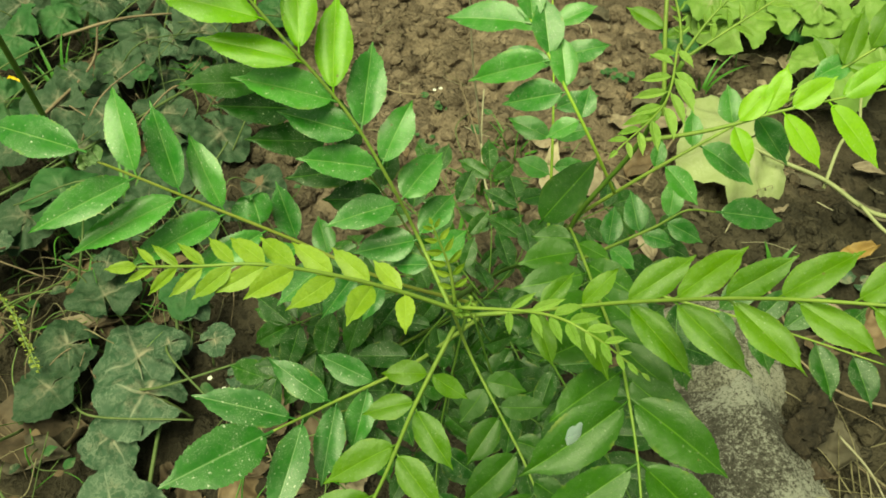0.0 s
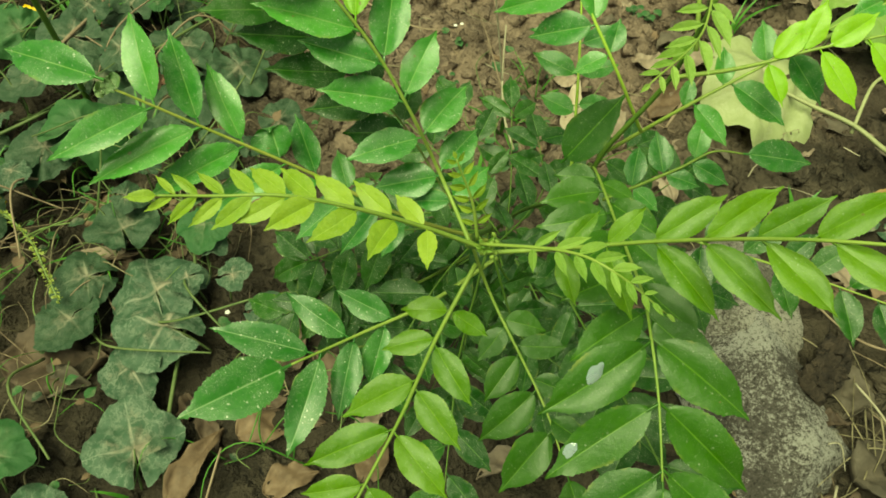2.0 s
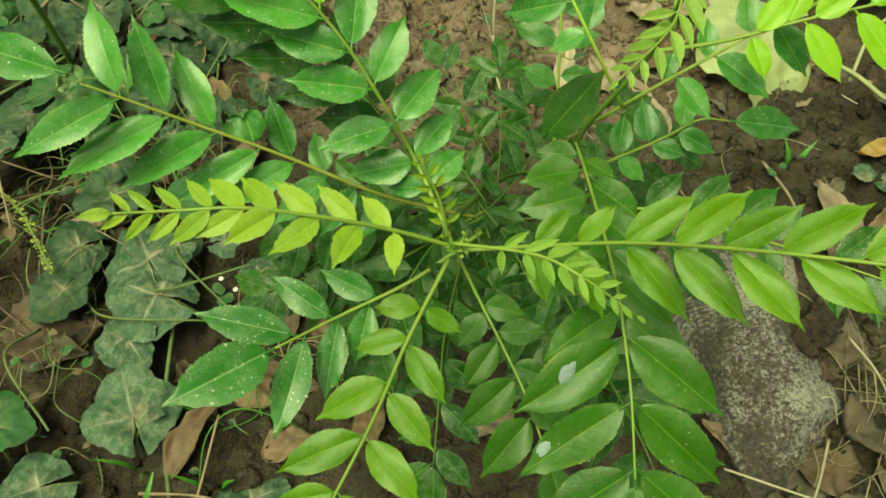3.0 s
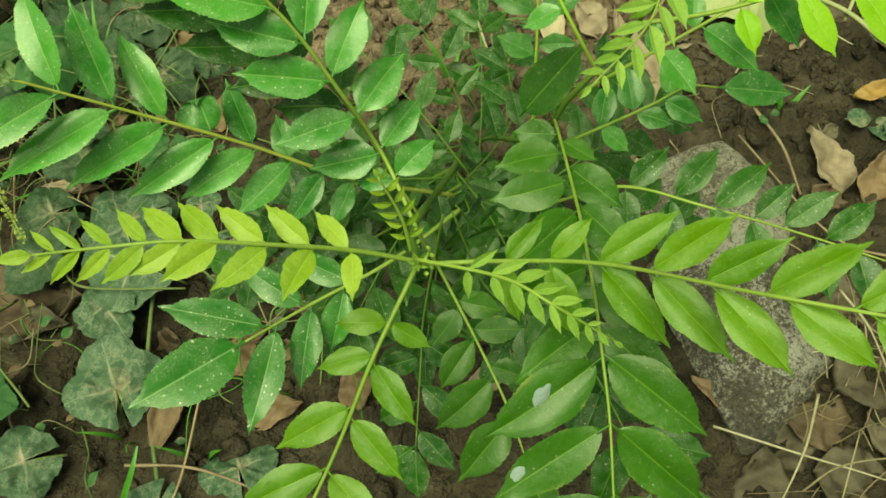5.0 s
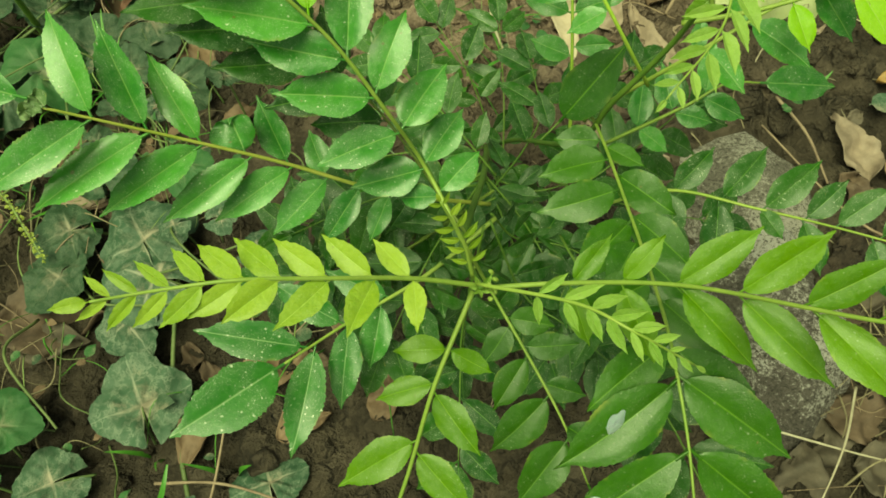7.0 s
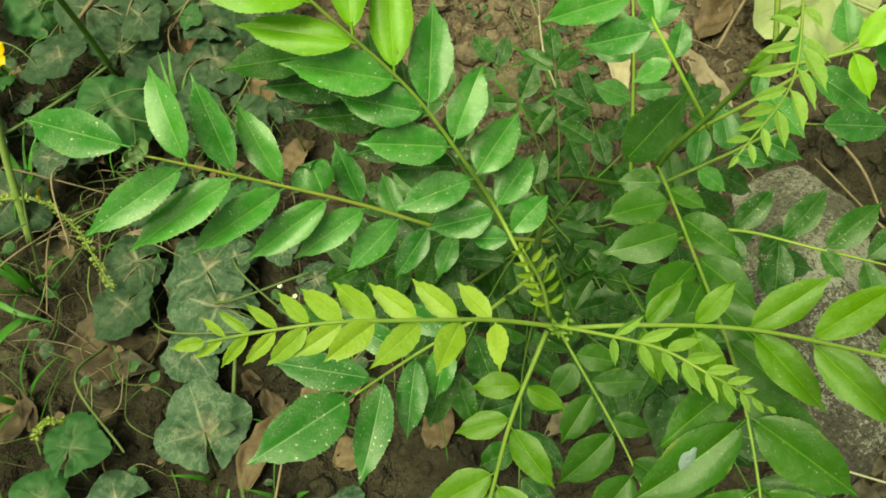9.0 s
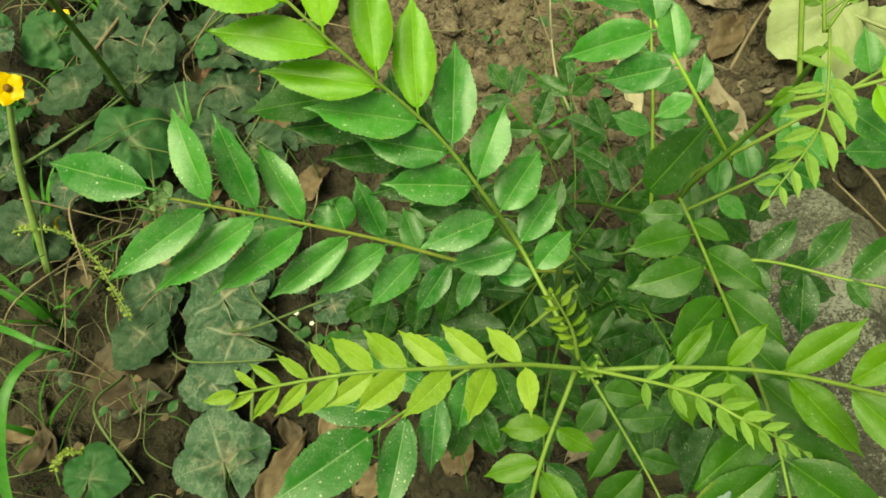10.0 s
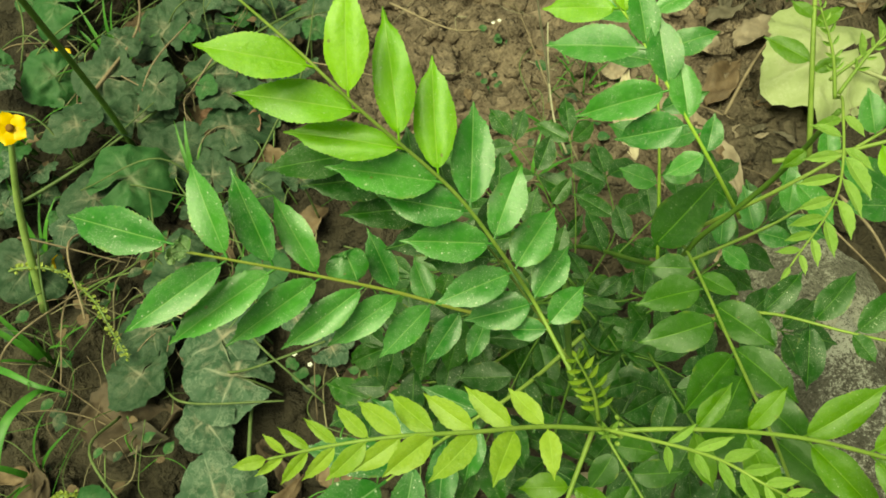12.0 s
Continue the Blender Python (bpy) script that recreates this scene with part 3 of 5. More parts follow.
tagged(ground, "bare brown cracked garden soil under the plants", "soil", kind="structure")


# ---- the curry leaf plant ----
SLIM = {"young": 0.74, "bud": 0.85, "fresh": 0.84, "light": 0.84}


def grown_leaf(plant, kind, label, r0, stalk, term, pts, leaflets, lit_from=2.0, curled=-1, spots=(), slim=1.0):
    """A pinnate leaf whose leaflets differ: place along the stalk, degrees off it (+ left), degrees of dip, millimetres."""
    path = spline(pts, 10)
    base = path[0]
    ra = part("frond", tube_mesh("frond_stalk", path, r0, r0 * 0.45, stalk or RACHIS, base), plant, Matrix.Translation(base), label)
    cum = [0.0]
    for a, b in zip(path, path[1:]):
        cum.append(cum[-1] + (b - a).length)
    face = Vector((0, -0.42, 0.9)).normalized()

    def on(s):
        d = min(s, 0.9999) * cum[-1]
        i = next(k for k in range(len(path) - 1) if cum[k + 1] >= d)
        return path[i].lerp(path[i + 1], (d - cum[i]) / max(cum[i + 1] - cum[i], 1e-9)), (path[i + 1] - path[i]).normalized()

    made = []
    for i, (s, ang, dip, mm) in enumerate(leaflets):
        p, t = on(s)
        n = (face - t * face.dot(t)).normalized()
        a, d = radians(ang), radians(dip)
        along = (t * math.cos(a) + n.cross(t) * math.sin(a)) * math.cos(d) - n * math.sin(d)
        side = n.cross(t) * math.copysign(1, ang)
        up = face + side * rng.uniform(-0.12, 0.22) + t * rng.uniform(-0.18, 0.18)
        # leaflets further out take the younger green with the glow painted in
        me = CURLED[0] if i == curled else rng.choice(BLADES["light" if s > lit_from else kind])
        m = leaflet_pose(p, along, up, mm * 0.001) @ Matrix.Diagonal((1, slim * min(1.16, max(0.74, 1.15 - 0.017 * (mm - 20))) * (SLIM.get("light" if s > lit_from else kind, 1.0) if kind != "young" else (1.0 if s < 0.3 else min(0.95, max(0.66, 0.66 + 0.06 * (mm - 11))))), 1, 1))
        part("leaflet", me, ra, m, "curled damaged leaflet" if i == curled else "")
        made.append((me, m))
    for where, u, y, size in spots:
        me, m = made[next(k for k, q in enumerate(leaflets) if abs(q[0] - where) < 0.004 and q[1] < 0)]
        v = min(me.vertices, key=lambda q: (q.co.x - u) ** 2 + (q.co.y - y) ** 2)
        water_drop(m @ v.co, (m.to_3x3().inverted().transposed() @ v.normal) * (1 if v.normal.z > 0 else -1), size)
    if term:
        p, t = on(1.0)
        n = (face - t * face.dot(t)).normalized()
        part("leaflet", rng.choice(BLADES["light" if lit_from < 1.0 else kind]), ra, leaflet_pose(p, t - n * 0.06, n + face, term))
    return ra


def water_drop(at, normal, size):
    n, k = normal.normalized(), rng.uniform(0, 9)
    u = n.orthogonal().normalized()
    w = n.cross(u)
    verts, faces = [at + n * size * 0.15], []
    for j in range(1, 6):
        for q in range(28):
            a = q * math.tau / 28
            r = size * (0.95 + 0.30 * noise.noise((math.cos(a) * 1.6 + k, math.sin(a) * 1.6, 1.0))) * j / 5
            verts.append(at + (u * math.cos(a) * 1.35 + w * math.sin(a) * 0.75) * r + n * (0.0002 + size * 0.15 * (1 - (j / 5) ** 2)))
    for q in range(28):
        faces.append((0, 1 + q, 1 + (q + 1) % 28))
        for j in range(4):
            a, b = 1 + 28 * j + q, 1 + 28 * j + (q + 1) % 28
            faces.append((a, a + 28, b + 28, b))
    ob = new("water_drop", mesh_of("water_drop", [v - at for v in verts], faces, SPOT))
    ob.location = at
    return tagged(ob, "water drop on a green leaflet, coloured pale blue for reflected sky", "water drop", "water drops")


plant = thing("curry_leaf_plant", (0.032, 0.50, 0.0), "young curry leaf shrub with glossy green pinnate leaves", "plant")
stem_path = spline([(0.034, 0.515, -0.02), (0.028, 0.42, 0.13), (0.018, 0.31, 0.275), (0.006, 0.222, 0.39), (0.002, 0.186, 0.435), (0.006, 0.150, 0.486)], 10)
part("stem", tube_mesh("stem", stem_path, 0.0026, 0.0008, STEM, stem_path[0], 8, 0.12), plant, Matrix.Translation(stem_path[0]), "slender green stem")
x_path = spline([(0.034, 0.49, 0.02), (0.045, 0.38, 0.20), (0.058, 0.276, 0.355), (0.066, 0.257, 0.413), (0.082, 0.250, 0.461), (0.086, 0.238, 0.512)], 10)
part("stem", tube_mesh("side_stem", x_path, 0.0017, 0.0009, STEM, x_path[0], 8, 0.12), plant, Matrix.Translation(x_path[0]), "dark green side stem")

# leaves of the growing tip, then of the side stem, then the older ones below
grown_leaf(plant, "young", "bright yellow-green young leaf", 0.0008, None, 0.0085, [(0.006, 0.152, 0.482), (-0.012, 0.149, 0.497), (-0.031, 0.143, 0.514), (-0.049, 0.140, 0.523), (-0.065, 0.138, 0.525), (-0.079, 0.134, 0.530)],
           [(0.226, 80, -30, 14.8), (0.229, -52, 38, 14.9), (0.344, 51, -6, 17.4), (0.349, -46, 38, 17.4), (0.474, 41, 1, 18.4), (0.479, -38, 34, 17), (0.592, -42, 34, 16.5), (0.594, 35, 7, 16.8), (0.675, -42, 26, 15.3), (0.675, 33, 9, 15.5), (0.756, -46, 16, 13), (0.761, 38, 5, 14.8), (0.832, -42, 9, 11.2), (0.837, 41, 12, 12.6), (0.898, -43, 8, 9.9), (0.901, 40, 16, 10.9), (0.955, -50, 12, 7.9), (0.96, 26, 18, 8.8)], slim=0.88)
grown_leaf(plant, "fresh", "fresh green leaf with long pointed leaflets", 0.00082, None, 0.024, [(0.005, 0.153, 0.478), (0.030, 0.149, 0.487), (0.054, 0.138, 0.507), (0.077, 0.115, 0.541), (0.107, 0.099, 0.559)],
           [(0.18, -80, 11, 18.4), (0.185, 50, 14, 16.7), (0.284, -75, 14, 23.5), (0.284, 47, 17, 16.5), (0.391, 37, 19, 24.2), (0.398, -49, 28, 27.9), (0.519, -43, 36, 28.1), (0.519, 48, 17, 24.1), (0.638, 40, 18, 21.1), (0.654, -40, 33, 25.4), (0.746, 39, 8, 22), (0.774, -30, 19, 22), (0.86, 42, 10, 23), (0.88, -32, 18, 25)], slim=0.88)
grown_leaf(plant, "bud", "small unfolding young leaf", 0.0006, None, 0.005, [(0.005, 0.151, 0.486), (0.028, 0.137, 0.503), (0.040, 0.127, 0.508), (0.056, 0.122, 0.495)],
           [(0.288, -75, 4, 7.9), (0.288, 48, 19, 9.8), (0.397, 36, 19, 11.3), (0.407, -56, 11, 8.7), (0.501, -46, 14, 9.5), (0.515, 41, 17, 9.8), (0.59, -37, 13, 10), (0.596, 41, 12, 9.5), (0.679, -38, -7, 8.2), (0.679, 36, -7, 8.5), (0.753, -39, -24, 7.5), (0.768, 47, -24, 6.9), (0.846, -44, -30, 5.8), (0.854, 47, -30, 4.2), (0.912, -26, -37, 5.2)])
grown_leaf(plant, "mature", "long glossy green leaf", 0.0009, RACHIS, 0.030, [(0.003, 0.189, 0.431), (-0.009, 0.216, 0.440), (-0.021, 0.221, 0.473), (-0.035, 0.230, 0.498), (-0.058, 0.236, 0.532), (-0.073, 0.243, 0.552), (-0.087, 0.250, 0.5675)],
           [(0.108, 64, 8, 16.8), (0.115, -66, 3, 21.5), (0.169, 75, 6, 27.6), (0.176, -66, 14, 25), (0.277, 71, 8, 30.6), (0.281, -80, 18, 28.3), (0.375, 51, 16, 32.7), (0.381, -57, 14, 28.5), (0.460, 42, 12, 31.7), (0.463, -45, 16, 36.5), (0.539, 35, 20, 38.8), (0.557, -48, 16, 38.8), (0.641, 29, 25, 38), (0.658, -50, 14, 42), (0.744, 32, 22, 38.7), (0.776, -45, 6, 34), (0.847, 32, 4, 33.9)], lit_from=0.547)
grown_leaf(plant, "mature", "dark glossy leaf with a curled leaflet", 0.0011, RACHIS_OLD, 0, [(0.017, 0.256, 0.337), (-0.027, 0.244, 0.375), (-0.067, 0.243, 0.407), (-0.101, 0.238, 0.438), (-0.133, 0.230, 0.472)],
           [(0.297, 81, 7, 23.2), (0.369, 72, 9, 29.3), (0.444, 65, 10, 33.9), (0.45, -51, 12, 20.3), (0.523, 50, 15, 38.9), (0.535, -53, 12, 30.5), (0.611, 51, 15, 43.8), (0.628, -59, 9, 20.7), (0.713, 47, 16, 46.9), (0.718, -48, 12, 37.8), (0.816, 46, 17, 49.3), (0.821, -57, 10, 42.3), (0.919, -58, 9, 38.5), (0.919, 47, 16, 44.8)], curled=7, slim=0.92)
grown_leaf(plant, "fresh", "fresh green leaf", 0.00085, None, 0.024, [(0.004, 0.158, 0.464), (-0.009, 0.131, 0.460), (-0.019, 0.099, 0.469), (-0.037, 0.059, 0.470)],
           [(0.17, -67, 4, 16.4), (0.17, 82, 4, 14.8), (0.268, -58, 11, 18.1), (0.289, 56, 16, 23.3), (0.436, -50, 21, 25.4), (0.469, 62, 18, 23.4), (0.616, -45, 12, 28), (0.625, 65, 9, 24.9), (0.783, -51, 5, 18.1), (0.783, 62, 6, 21.9)])
grown_leaf(plant, "green", "drooping green leaf", 0.0008, RACHIS, 0.03, [(0.003, 0.186, 0.437), (0.013, 0.179, 0.405), (0.032, 0.138, 0.397), (0.041, 0.113, 0.387)],
           [(0.395, 54, 2, 18.4), (0.42, -60, 5, 18), (0.506, 60, 3, 21), (0.54, -62, 6, 24), (0.646, 47, 5, 16.2), (0.688, -70, 7, 30.8), (0.797, 34, -2, 17.9), (0.838, -60, 3, 32.1)])
grown_leaf(plant, "green", "long arching green leaf", 0.0008, RACHIS, 0.026, [(0.064, 0.285, 0.360), (0.062, 0.260, 0.395), (0.062, 0.193, 0.432), (0.058, 0.147, 0.466), (0.057, 0.127, 0.473), (0.058, 0.108, 0.468), (0.058, 0.086, 0.460)],
           [(0.251, -106, 2, 20.6), (0.27, 38, 6, 18.8), (0.314, -86, 4, 28.8), (0.356, 36, 8, 30), (0.4, -73, 6, 32.5), (0.47, 40, 14, 30), (0.486, -40, 6, 36), (0.54, -30, 14, 27), (0.6, 52, 22, 26), (0.66, -62, 18, 28), (0.7, 54, 24, 27), (0.783, -53, 8, 31), (0.79, 52, 18, 30), (0.825, 50, 8, 37.5), (0.83, -56, 5, 41), (0.906, 47, 10, 40.6), (0.908, -60, 12, 41), (0.985, 48, 8, 34), (0.988, -56, 10, 34)], spots=((0.83, 0.50, -0.085, 0.0030), (0.908, 0.72, -0.06, 0.0023)))
grown_leaf(plant, "mature", "upright green leaf", 0.0009, RACHIS_LIGHT, 0.03, [(0.079, 0.258, 0.422), (0.062, 0.259, 0.458), (0.046, 0.279, 0.481), (0.032, 0.305, 0.495), (0.014, 0.331, 0.503)],
           [(0.332, -46, 5, 15.5), (0.332, 84, 17, 16.6), (0.426, 71, 17, 28.1), (0.433, -24, 3, 24.5), (0.531, 72, 14, 35.9), (0.537, -19, -3, 27.8), (0.656, -19, -14, 25.8), (0.656, 54, 5, 37.6), (0.763, -27, -17, 22.2), (0.786, 49, 3, 29.6)], lit_from=0.7)
grown_leaf(plant, "bud", "yellow-green unfolding leaf", 0.00055, None, 0.005, [(0.091, 0.250, 0.504), (0.079, 0.227, 0.528), (0.069, 0.197, 0.530), (0.051, 0.175, 0.531)],
           [(0.42, 50, 8, 9), (0.44, -60, 10, 10), (0.515, -108, 6, 9.4), (0.549, 55, 5, 10.1), (0.574, -77, 22, 10.3), (0.574, 42, 12, 14.6), (0.649, -67, 25, 11.5), (0.649, 44, 12, 12.5), (0.727, -50, 30, 10.2), (0.727, 48, 14, 12), (0.801, -41, 30, 9.5), (0.809, 49, 14, 10.5), (0.868, -41, 29, 7.6), (0.882, 50, 13, 8), (0.934, -47, 27, 6.6), (0.948, 55, 10, 6)])
grown_leaf(plant, "light", "spreading fresh green leaf", 0.0011, None, 0.03, [(0.090, 0.270, 0.443), (0.110, 0.266, 0.451), (0.125, 0.264, 0.458), (0.145, 0.264, 0.466), (0.186, 0.268, 0.474)],
           [(0.379, -84, 10, 19.7), (0.394, 33, -9, 23.2), (0.508, 48, -13, 23.2), (0.573, -67, 9, 29.2), (0.603, 18, -12, 23), (0.757, -63, 7, 34.9), (0.803, 20, -15, 27.7)])
grown_leaf(plant, "mature", "dark spreading leaf", 0.0011, RACHIS, 0.024, [(0.067, 0.275, 0.385), (0.098, 0.269, 0.425), (0.134, 0.278, 0.446), (0.165, 0.290, 0.460)],
           [(0.4, 51, 0, 14.2), (0.434, -76, 10, 24.4), (0.545, 60, -9, 17.4), (0.57, -61, 4, 29.7), (0.7, 69, -10, 19.2), (0.781, -88, 7, 27.5)])
grown_leaf(plant, "mature", "dark low leaf with a long end leaflet", 0.001, RACHIS, 0.04, [(0.079, 0.290, 0.331), (0.116, 0.295, 0.352), (0.134, 0.300, 0.361), (0.150, 0.299, 0.361)],
           [(0.214, -58, 9, 19), (0.214, 60, -3, 23.7), (0.448, -36, 7, 20.1), (0.448, 78, -6, 24.8), (0.639, -58, 3, 23.3), (0.666, 47, -5, 25)])
grown_leaf(plant, "mature", "slim upright leaf with small leaflets", 0.0009, RACHIS_LIGHT, 0.024, [(0.056, 0.274, 0.361), (0.058, 0.312, 0.400), (0.060, 0.357, 0.426), (0.061, 0.402, 0.445)],
           [(0.249, 69, 5, 20.3), (0.275, -83, -5, 18.9), (0.37, -68, -7, 20.6), (0.37, 68, 2, 25.8), (0.471, -69, -9, 24.6), (0.479, 75, 2, 26.2), (0.621, 74, 0, 30.6), (0.645, -72, -11, 30.8), (0.773, -66, -15, 25.6), (0.773, 80, 1, 36.8), (0.9, 66, 0, 26), (0.92, -60, 0, 24)])
grown_leaf(plant, "old", "dark spreading leaf", 0.0009, RACHIS, 0.03, [(0.066, 0.248, 0.341), (0.094, 0.239, 0.370), (0.127, 0.223, 0.378), (0.165, 0.212, 0.373), (0.204, 0.198, 0.369)],
           [(0.265, -81, 6, 24.2), (0.27, 47, 7, 25.6), (0.396, -77, 6, 30.6), (0.402, 64, -6, 29.1), (0.502, -40, -3, 15.7), (0.508, 52, -10, 31.2), (0.614, -60, -5, 25.6), (0.62, 57, -14, 23.8), (0.704, 55, -15, 28), (0.8, -58, -5, 28.2), (0.82, 54, -10, 28.2), (0.91, -56, -5, 25.6)])
grown_leaf(plant, "fresh", "light green upright leaf", 0.001, None, 0.02, [(0.086, 0.242, 0.483), (0.085, 0.268, 0.515), (0.094, 0.305, 0.521), (0.102, 0.345, 0.520)],
           [(0.025, 123, 7, 11.1), (0.242, -68, -13, 10.3), (0.266, 54, 15, 17.4), (0.359, -57, -20, 10.8), (0.381, 49, -3, 9.5), (0.55, 52, 5, 16), (0.58, -55, -5, 15), (0.74, 50, 5, 18), (0.77, -52, 0, 18)])
grown_leaf(plant, "fresh", "green leaf of the side stem", 0.001, RACHIS, 0.03, [(0.156, 0.287, 0.450), (0.175, 0.293, 0.461), (0.194, 0.299, 0.472), (0.213, 0.305, 0.484)],
           [(0.339, 78, -9, 20.2), (0.397, 38, -13, 27.8), (0.422, -53, -2, 21.5), (0.586, 30, -14, 27.2), (0.66, -67, 0, 21.6)])
grown_leaf(plant, "bud", "light green unfolding leaf", 0.0007, None, 0.006, [(0.099, 0.271, 0.488), (0.111, 0.277, 0.493), (0.128, 0.285, 0.500), (0.148, 0.295, 0.508)],
           [(0.222, 59, -18, 8.9), (0.356, 65, -16, 9.1), (0.387, -59, -1, 9.5), (0.453, 59, -18, 8.2), (0.531, -50, -5, 11.1), (0.567, 44, -21, 8.5), (0.673, -44, -7, 10.8), (0.808, 46, -22, 8.9)])
grown_leaf(plant, "dusty", "dusty dark old leaf", 0.0013, None, 0.056, [(0.020, 0.255, 0.324), (-0.015, 0.228, 0.322), (-0.051, 0.205, 0.327), (-0.080, 0.180, 0.342)],
           [(0.52, -52, 8, 34), (0.558, 54, 11, 33.6), (0.698, 53, 15, 42.2), (0.722, -60, 6, 39.6), (0.857, 51, 20, 53), (0.889, -44, 15, 51.9)])
# its dark green stands in for the shade of the leaf above
grown_leaf(plant, "old", "dark leaf coloured for the shade of another", 0.0006, RACHIS_OLIVE, 0, [(0.004, 0.200, 0.418), (-0.024, 0.238, 0.444), (-0.044, 0.246, 0.466), (-0.059, 0.252, 0.484), (-0.071, 0.256, 0.496)],
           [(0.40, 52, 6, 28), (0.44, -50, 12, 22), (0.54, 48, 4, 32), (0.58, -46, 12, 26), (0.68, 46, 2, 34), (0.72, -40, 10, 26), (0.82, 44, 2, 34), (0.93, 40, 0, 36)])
grown_leaf(plant, "old", "dusty old leaf near the ground", 0.001, None, 0.026, [(0.022, 0.290, 0.290), (-0.032, 0.254, 0.291), (-0.056, 0.253, 0.279), (-0.085, 0.252, 0.279)],
           [(0.533, -106, -6, 19.7), (0.599, -89, -6, 17.5), (0.725, -50, -21, 22.4), (0.756, 93, 6, 18.4), (0.854, -36, -6, 24.8), (0.89, 101, 5, 18.4), (0.982, -53, -7, 27)])
frond(plant, [(0.004, 0.154, 0.484), (0.002, 0.158, 0.498), (-0.003, 0.162, 0.513)], "young", 6, 0.20, 0.95, (0.0055, 0.0065, 0.004), (56, 56), normal=(0.1, -0.6, 0.75), term=0.003, dip=0.0, r0=0.0007, label="tiny unfolding leaf at the growing tip")
for shoot in ([(0.088, 0.246, 0.508), (0.087, 0.256, 0.518), (0.083, 0.266, 0.528)], [(0.089, 0.247, 0.509), (0.097, 0.254, 0.518), (0.107, 0.262, 0.525)]):
    frond(plant, shoot, "bud", 6, 0.3, 0.97, (0.004, 0.004, 0.003), (46, 46), normal=(0.1, -0.6, 0.75), term=0.003, dip=-0.1, r0=0.0007, label="tiny bud shoot of the side stem")
for k in range(4):  # a crumpled knot before the end leaflet
    part("leaflet", CURLED[1], plant, leaflet_pose(Vector((-0.1315 - 0.0014 * k, 0.2295, 0.472)), Vector((-0.6, (0.7, -0.8, 0.3, -0.5)[k], (0.4, 0.3, 0.8, 0.5)[k])), Vector(((0.2, -0.4, 0.5, 0.0)[k], -0.5, 0.6)), (0.009, 0.007, 0.006, 0.008)[k]) @ Matrix.Diagonal((1, 0.9, 1.3, 1)), "small crumpled withered leaflet")
for k in range(7):
    a = k * 0.95
    part("bud", rng.choice(BLADES["bud"]), plant, leaflet_pose(Vector((0.006, 0.151, 0.483)), Vector((math.cos(a) * 0.8, math.sin(a) * 0.6 - 0.3, 0.7)), Vector((0, -0.6, 0.7)), rng.uniform(0.004, 0.007)), "pale yellow-green bud")
def knob(at, size, seed):
    """A scaly bud knob at a node of the stem."""
    bm = bmesh.new()
    bmesh.ops.create_icosphere(bm, subdivisions=2, radius=1.0)
    for v in bm.verts:
        q = v.co * (1 + 0.35 * noise.noise(v.co * 2.2 + Vector((seed, 0, 0))))
        v.co = Vector((q.x * size * 0.7, q.y * size * 0.7, q.z * size * 1.35))
    me = bpy.data.meshes.new("bud")
    bm.to_mesh(me)
    bm.free()
    me.materials.append(RACHIS)
    me.polygons.foreach_set("use_smooth", [True] * len(me.polygons))
    part("bud", me, plant, Matrix.Translation(at) @ pose(0, 0, 0, rng.uniform(-70, 70), rng.uniform(-70, 70), 0), "pale green bud knob")


for k in range(5):
    knob(Vector((0.006, 0.151, 0.485)) + Vector((rng.uniform(-0.004, 0.006), rng.uniform(-0.005, 0.004), rng.uniform(-0.004, 0.005))), rng.uniform(0.0006, 0.0011), k)
for k in range(7):
    knob(stem_path[40 + k].lerp(stem_path[41 + k], 0.5) + Vector((rng.uniform(-0.0016, 0.0016), rng.uniform(-0.0016, 0.001), 0)), rng.uniform(0.0005, 0.0008), 20 + k)
# one end leaflet with a withered knot at its foot, and one broad old leaflet against the side stem
part("leaflet", BLADES["mature"][1], plant, leaflet_pose(Vector((-0.136, 0.231, 0.476)), Vector((-0.94, 0.30, 0.1)), Vector((0, -0.42, 0.9)), 0.046) @ Matrix.Diagonal((1, 0.78, 1, 1)))
part("leaflet", BLADES["smooth"][0], plant, leaflet_pose(Vector((0.047, 0.262, 0.395)), Vector((0.025, 0.010, 0.035)), Vector((-0.30, -0.50, 0.80)), 0.044), "broad dark old leaflet")


# inner leaves, their shade put into the blade colour
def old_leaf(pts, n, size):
    frond(plant, pts, "old", n, 0.16, 0.94, size, (rng.uniform(48, 66), rng.uniform(48, 66)), normal=(rng.uniform(-0.3, 0.3), -0.42, 0.9), term=size[2], dip=0.2, even=rng.uniform(0.0, 0.06), r0=0.0007, label="dusty old leaf, its green darkened for shade", stalk=STEM)


old_leaf([(0.026, 0.320, 0.255), (0.005, 0.344, 0.271), (-0.016, 0.367, 0.282), (-0.040, 0.390, 0.291)], 4, (0.026, 0.034, 0.030))
old_leaf([(0.024, 0.310, 0.258), (0.045, 0.341, 0.248), (0.058, 0.366, 0.249), (0.056, 0.405, 0.253)], 4, (0.028, 0.036, 0.032))
old_leaf([(0.038, 0.390, 0.150), (0.041, 0.419, 0.175), (0.042, 0.446, 0.188), (0.042, 0.480, 0.205)], 3, (0.030, 0.036, 0.034))
old_leaf([(0.012, 0.225, 0.375), (0.000, 0.207, 0.300), (-0.003, 0.190, 0.275), (-0.007, 0.150, 0.255)], 6, (0.024, 0.032, 0.032))
old_leaf([(0.016, 0.240, 0.350), (0.032, 0.222, 0.301), (0.054, 0.205, 0.294), (0.080, 0.172, 0.303)], 6, (0.024, 0.032, 0.034))
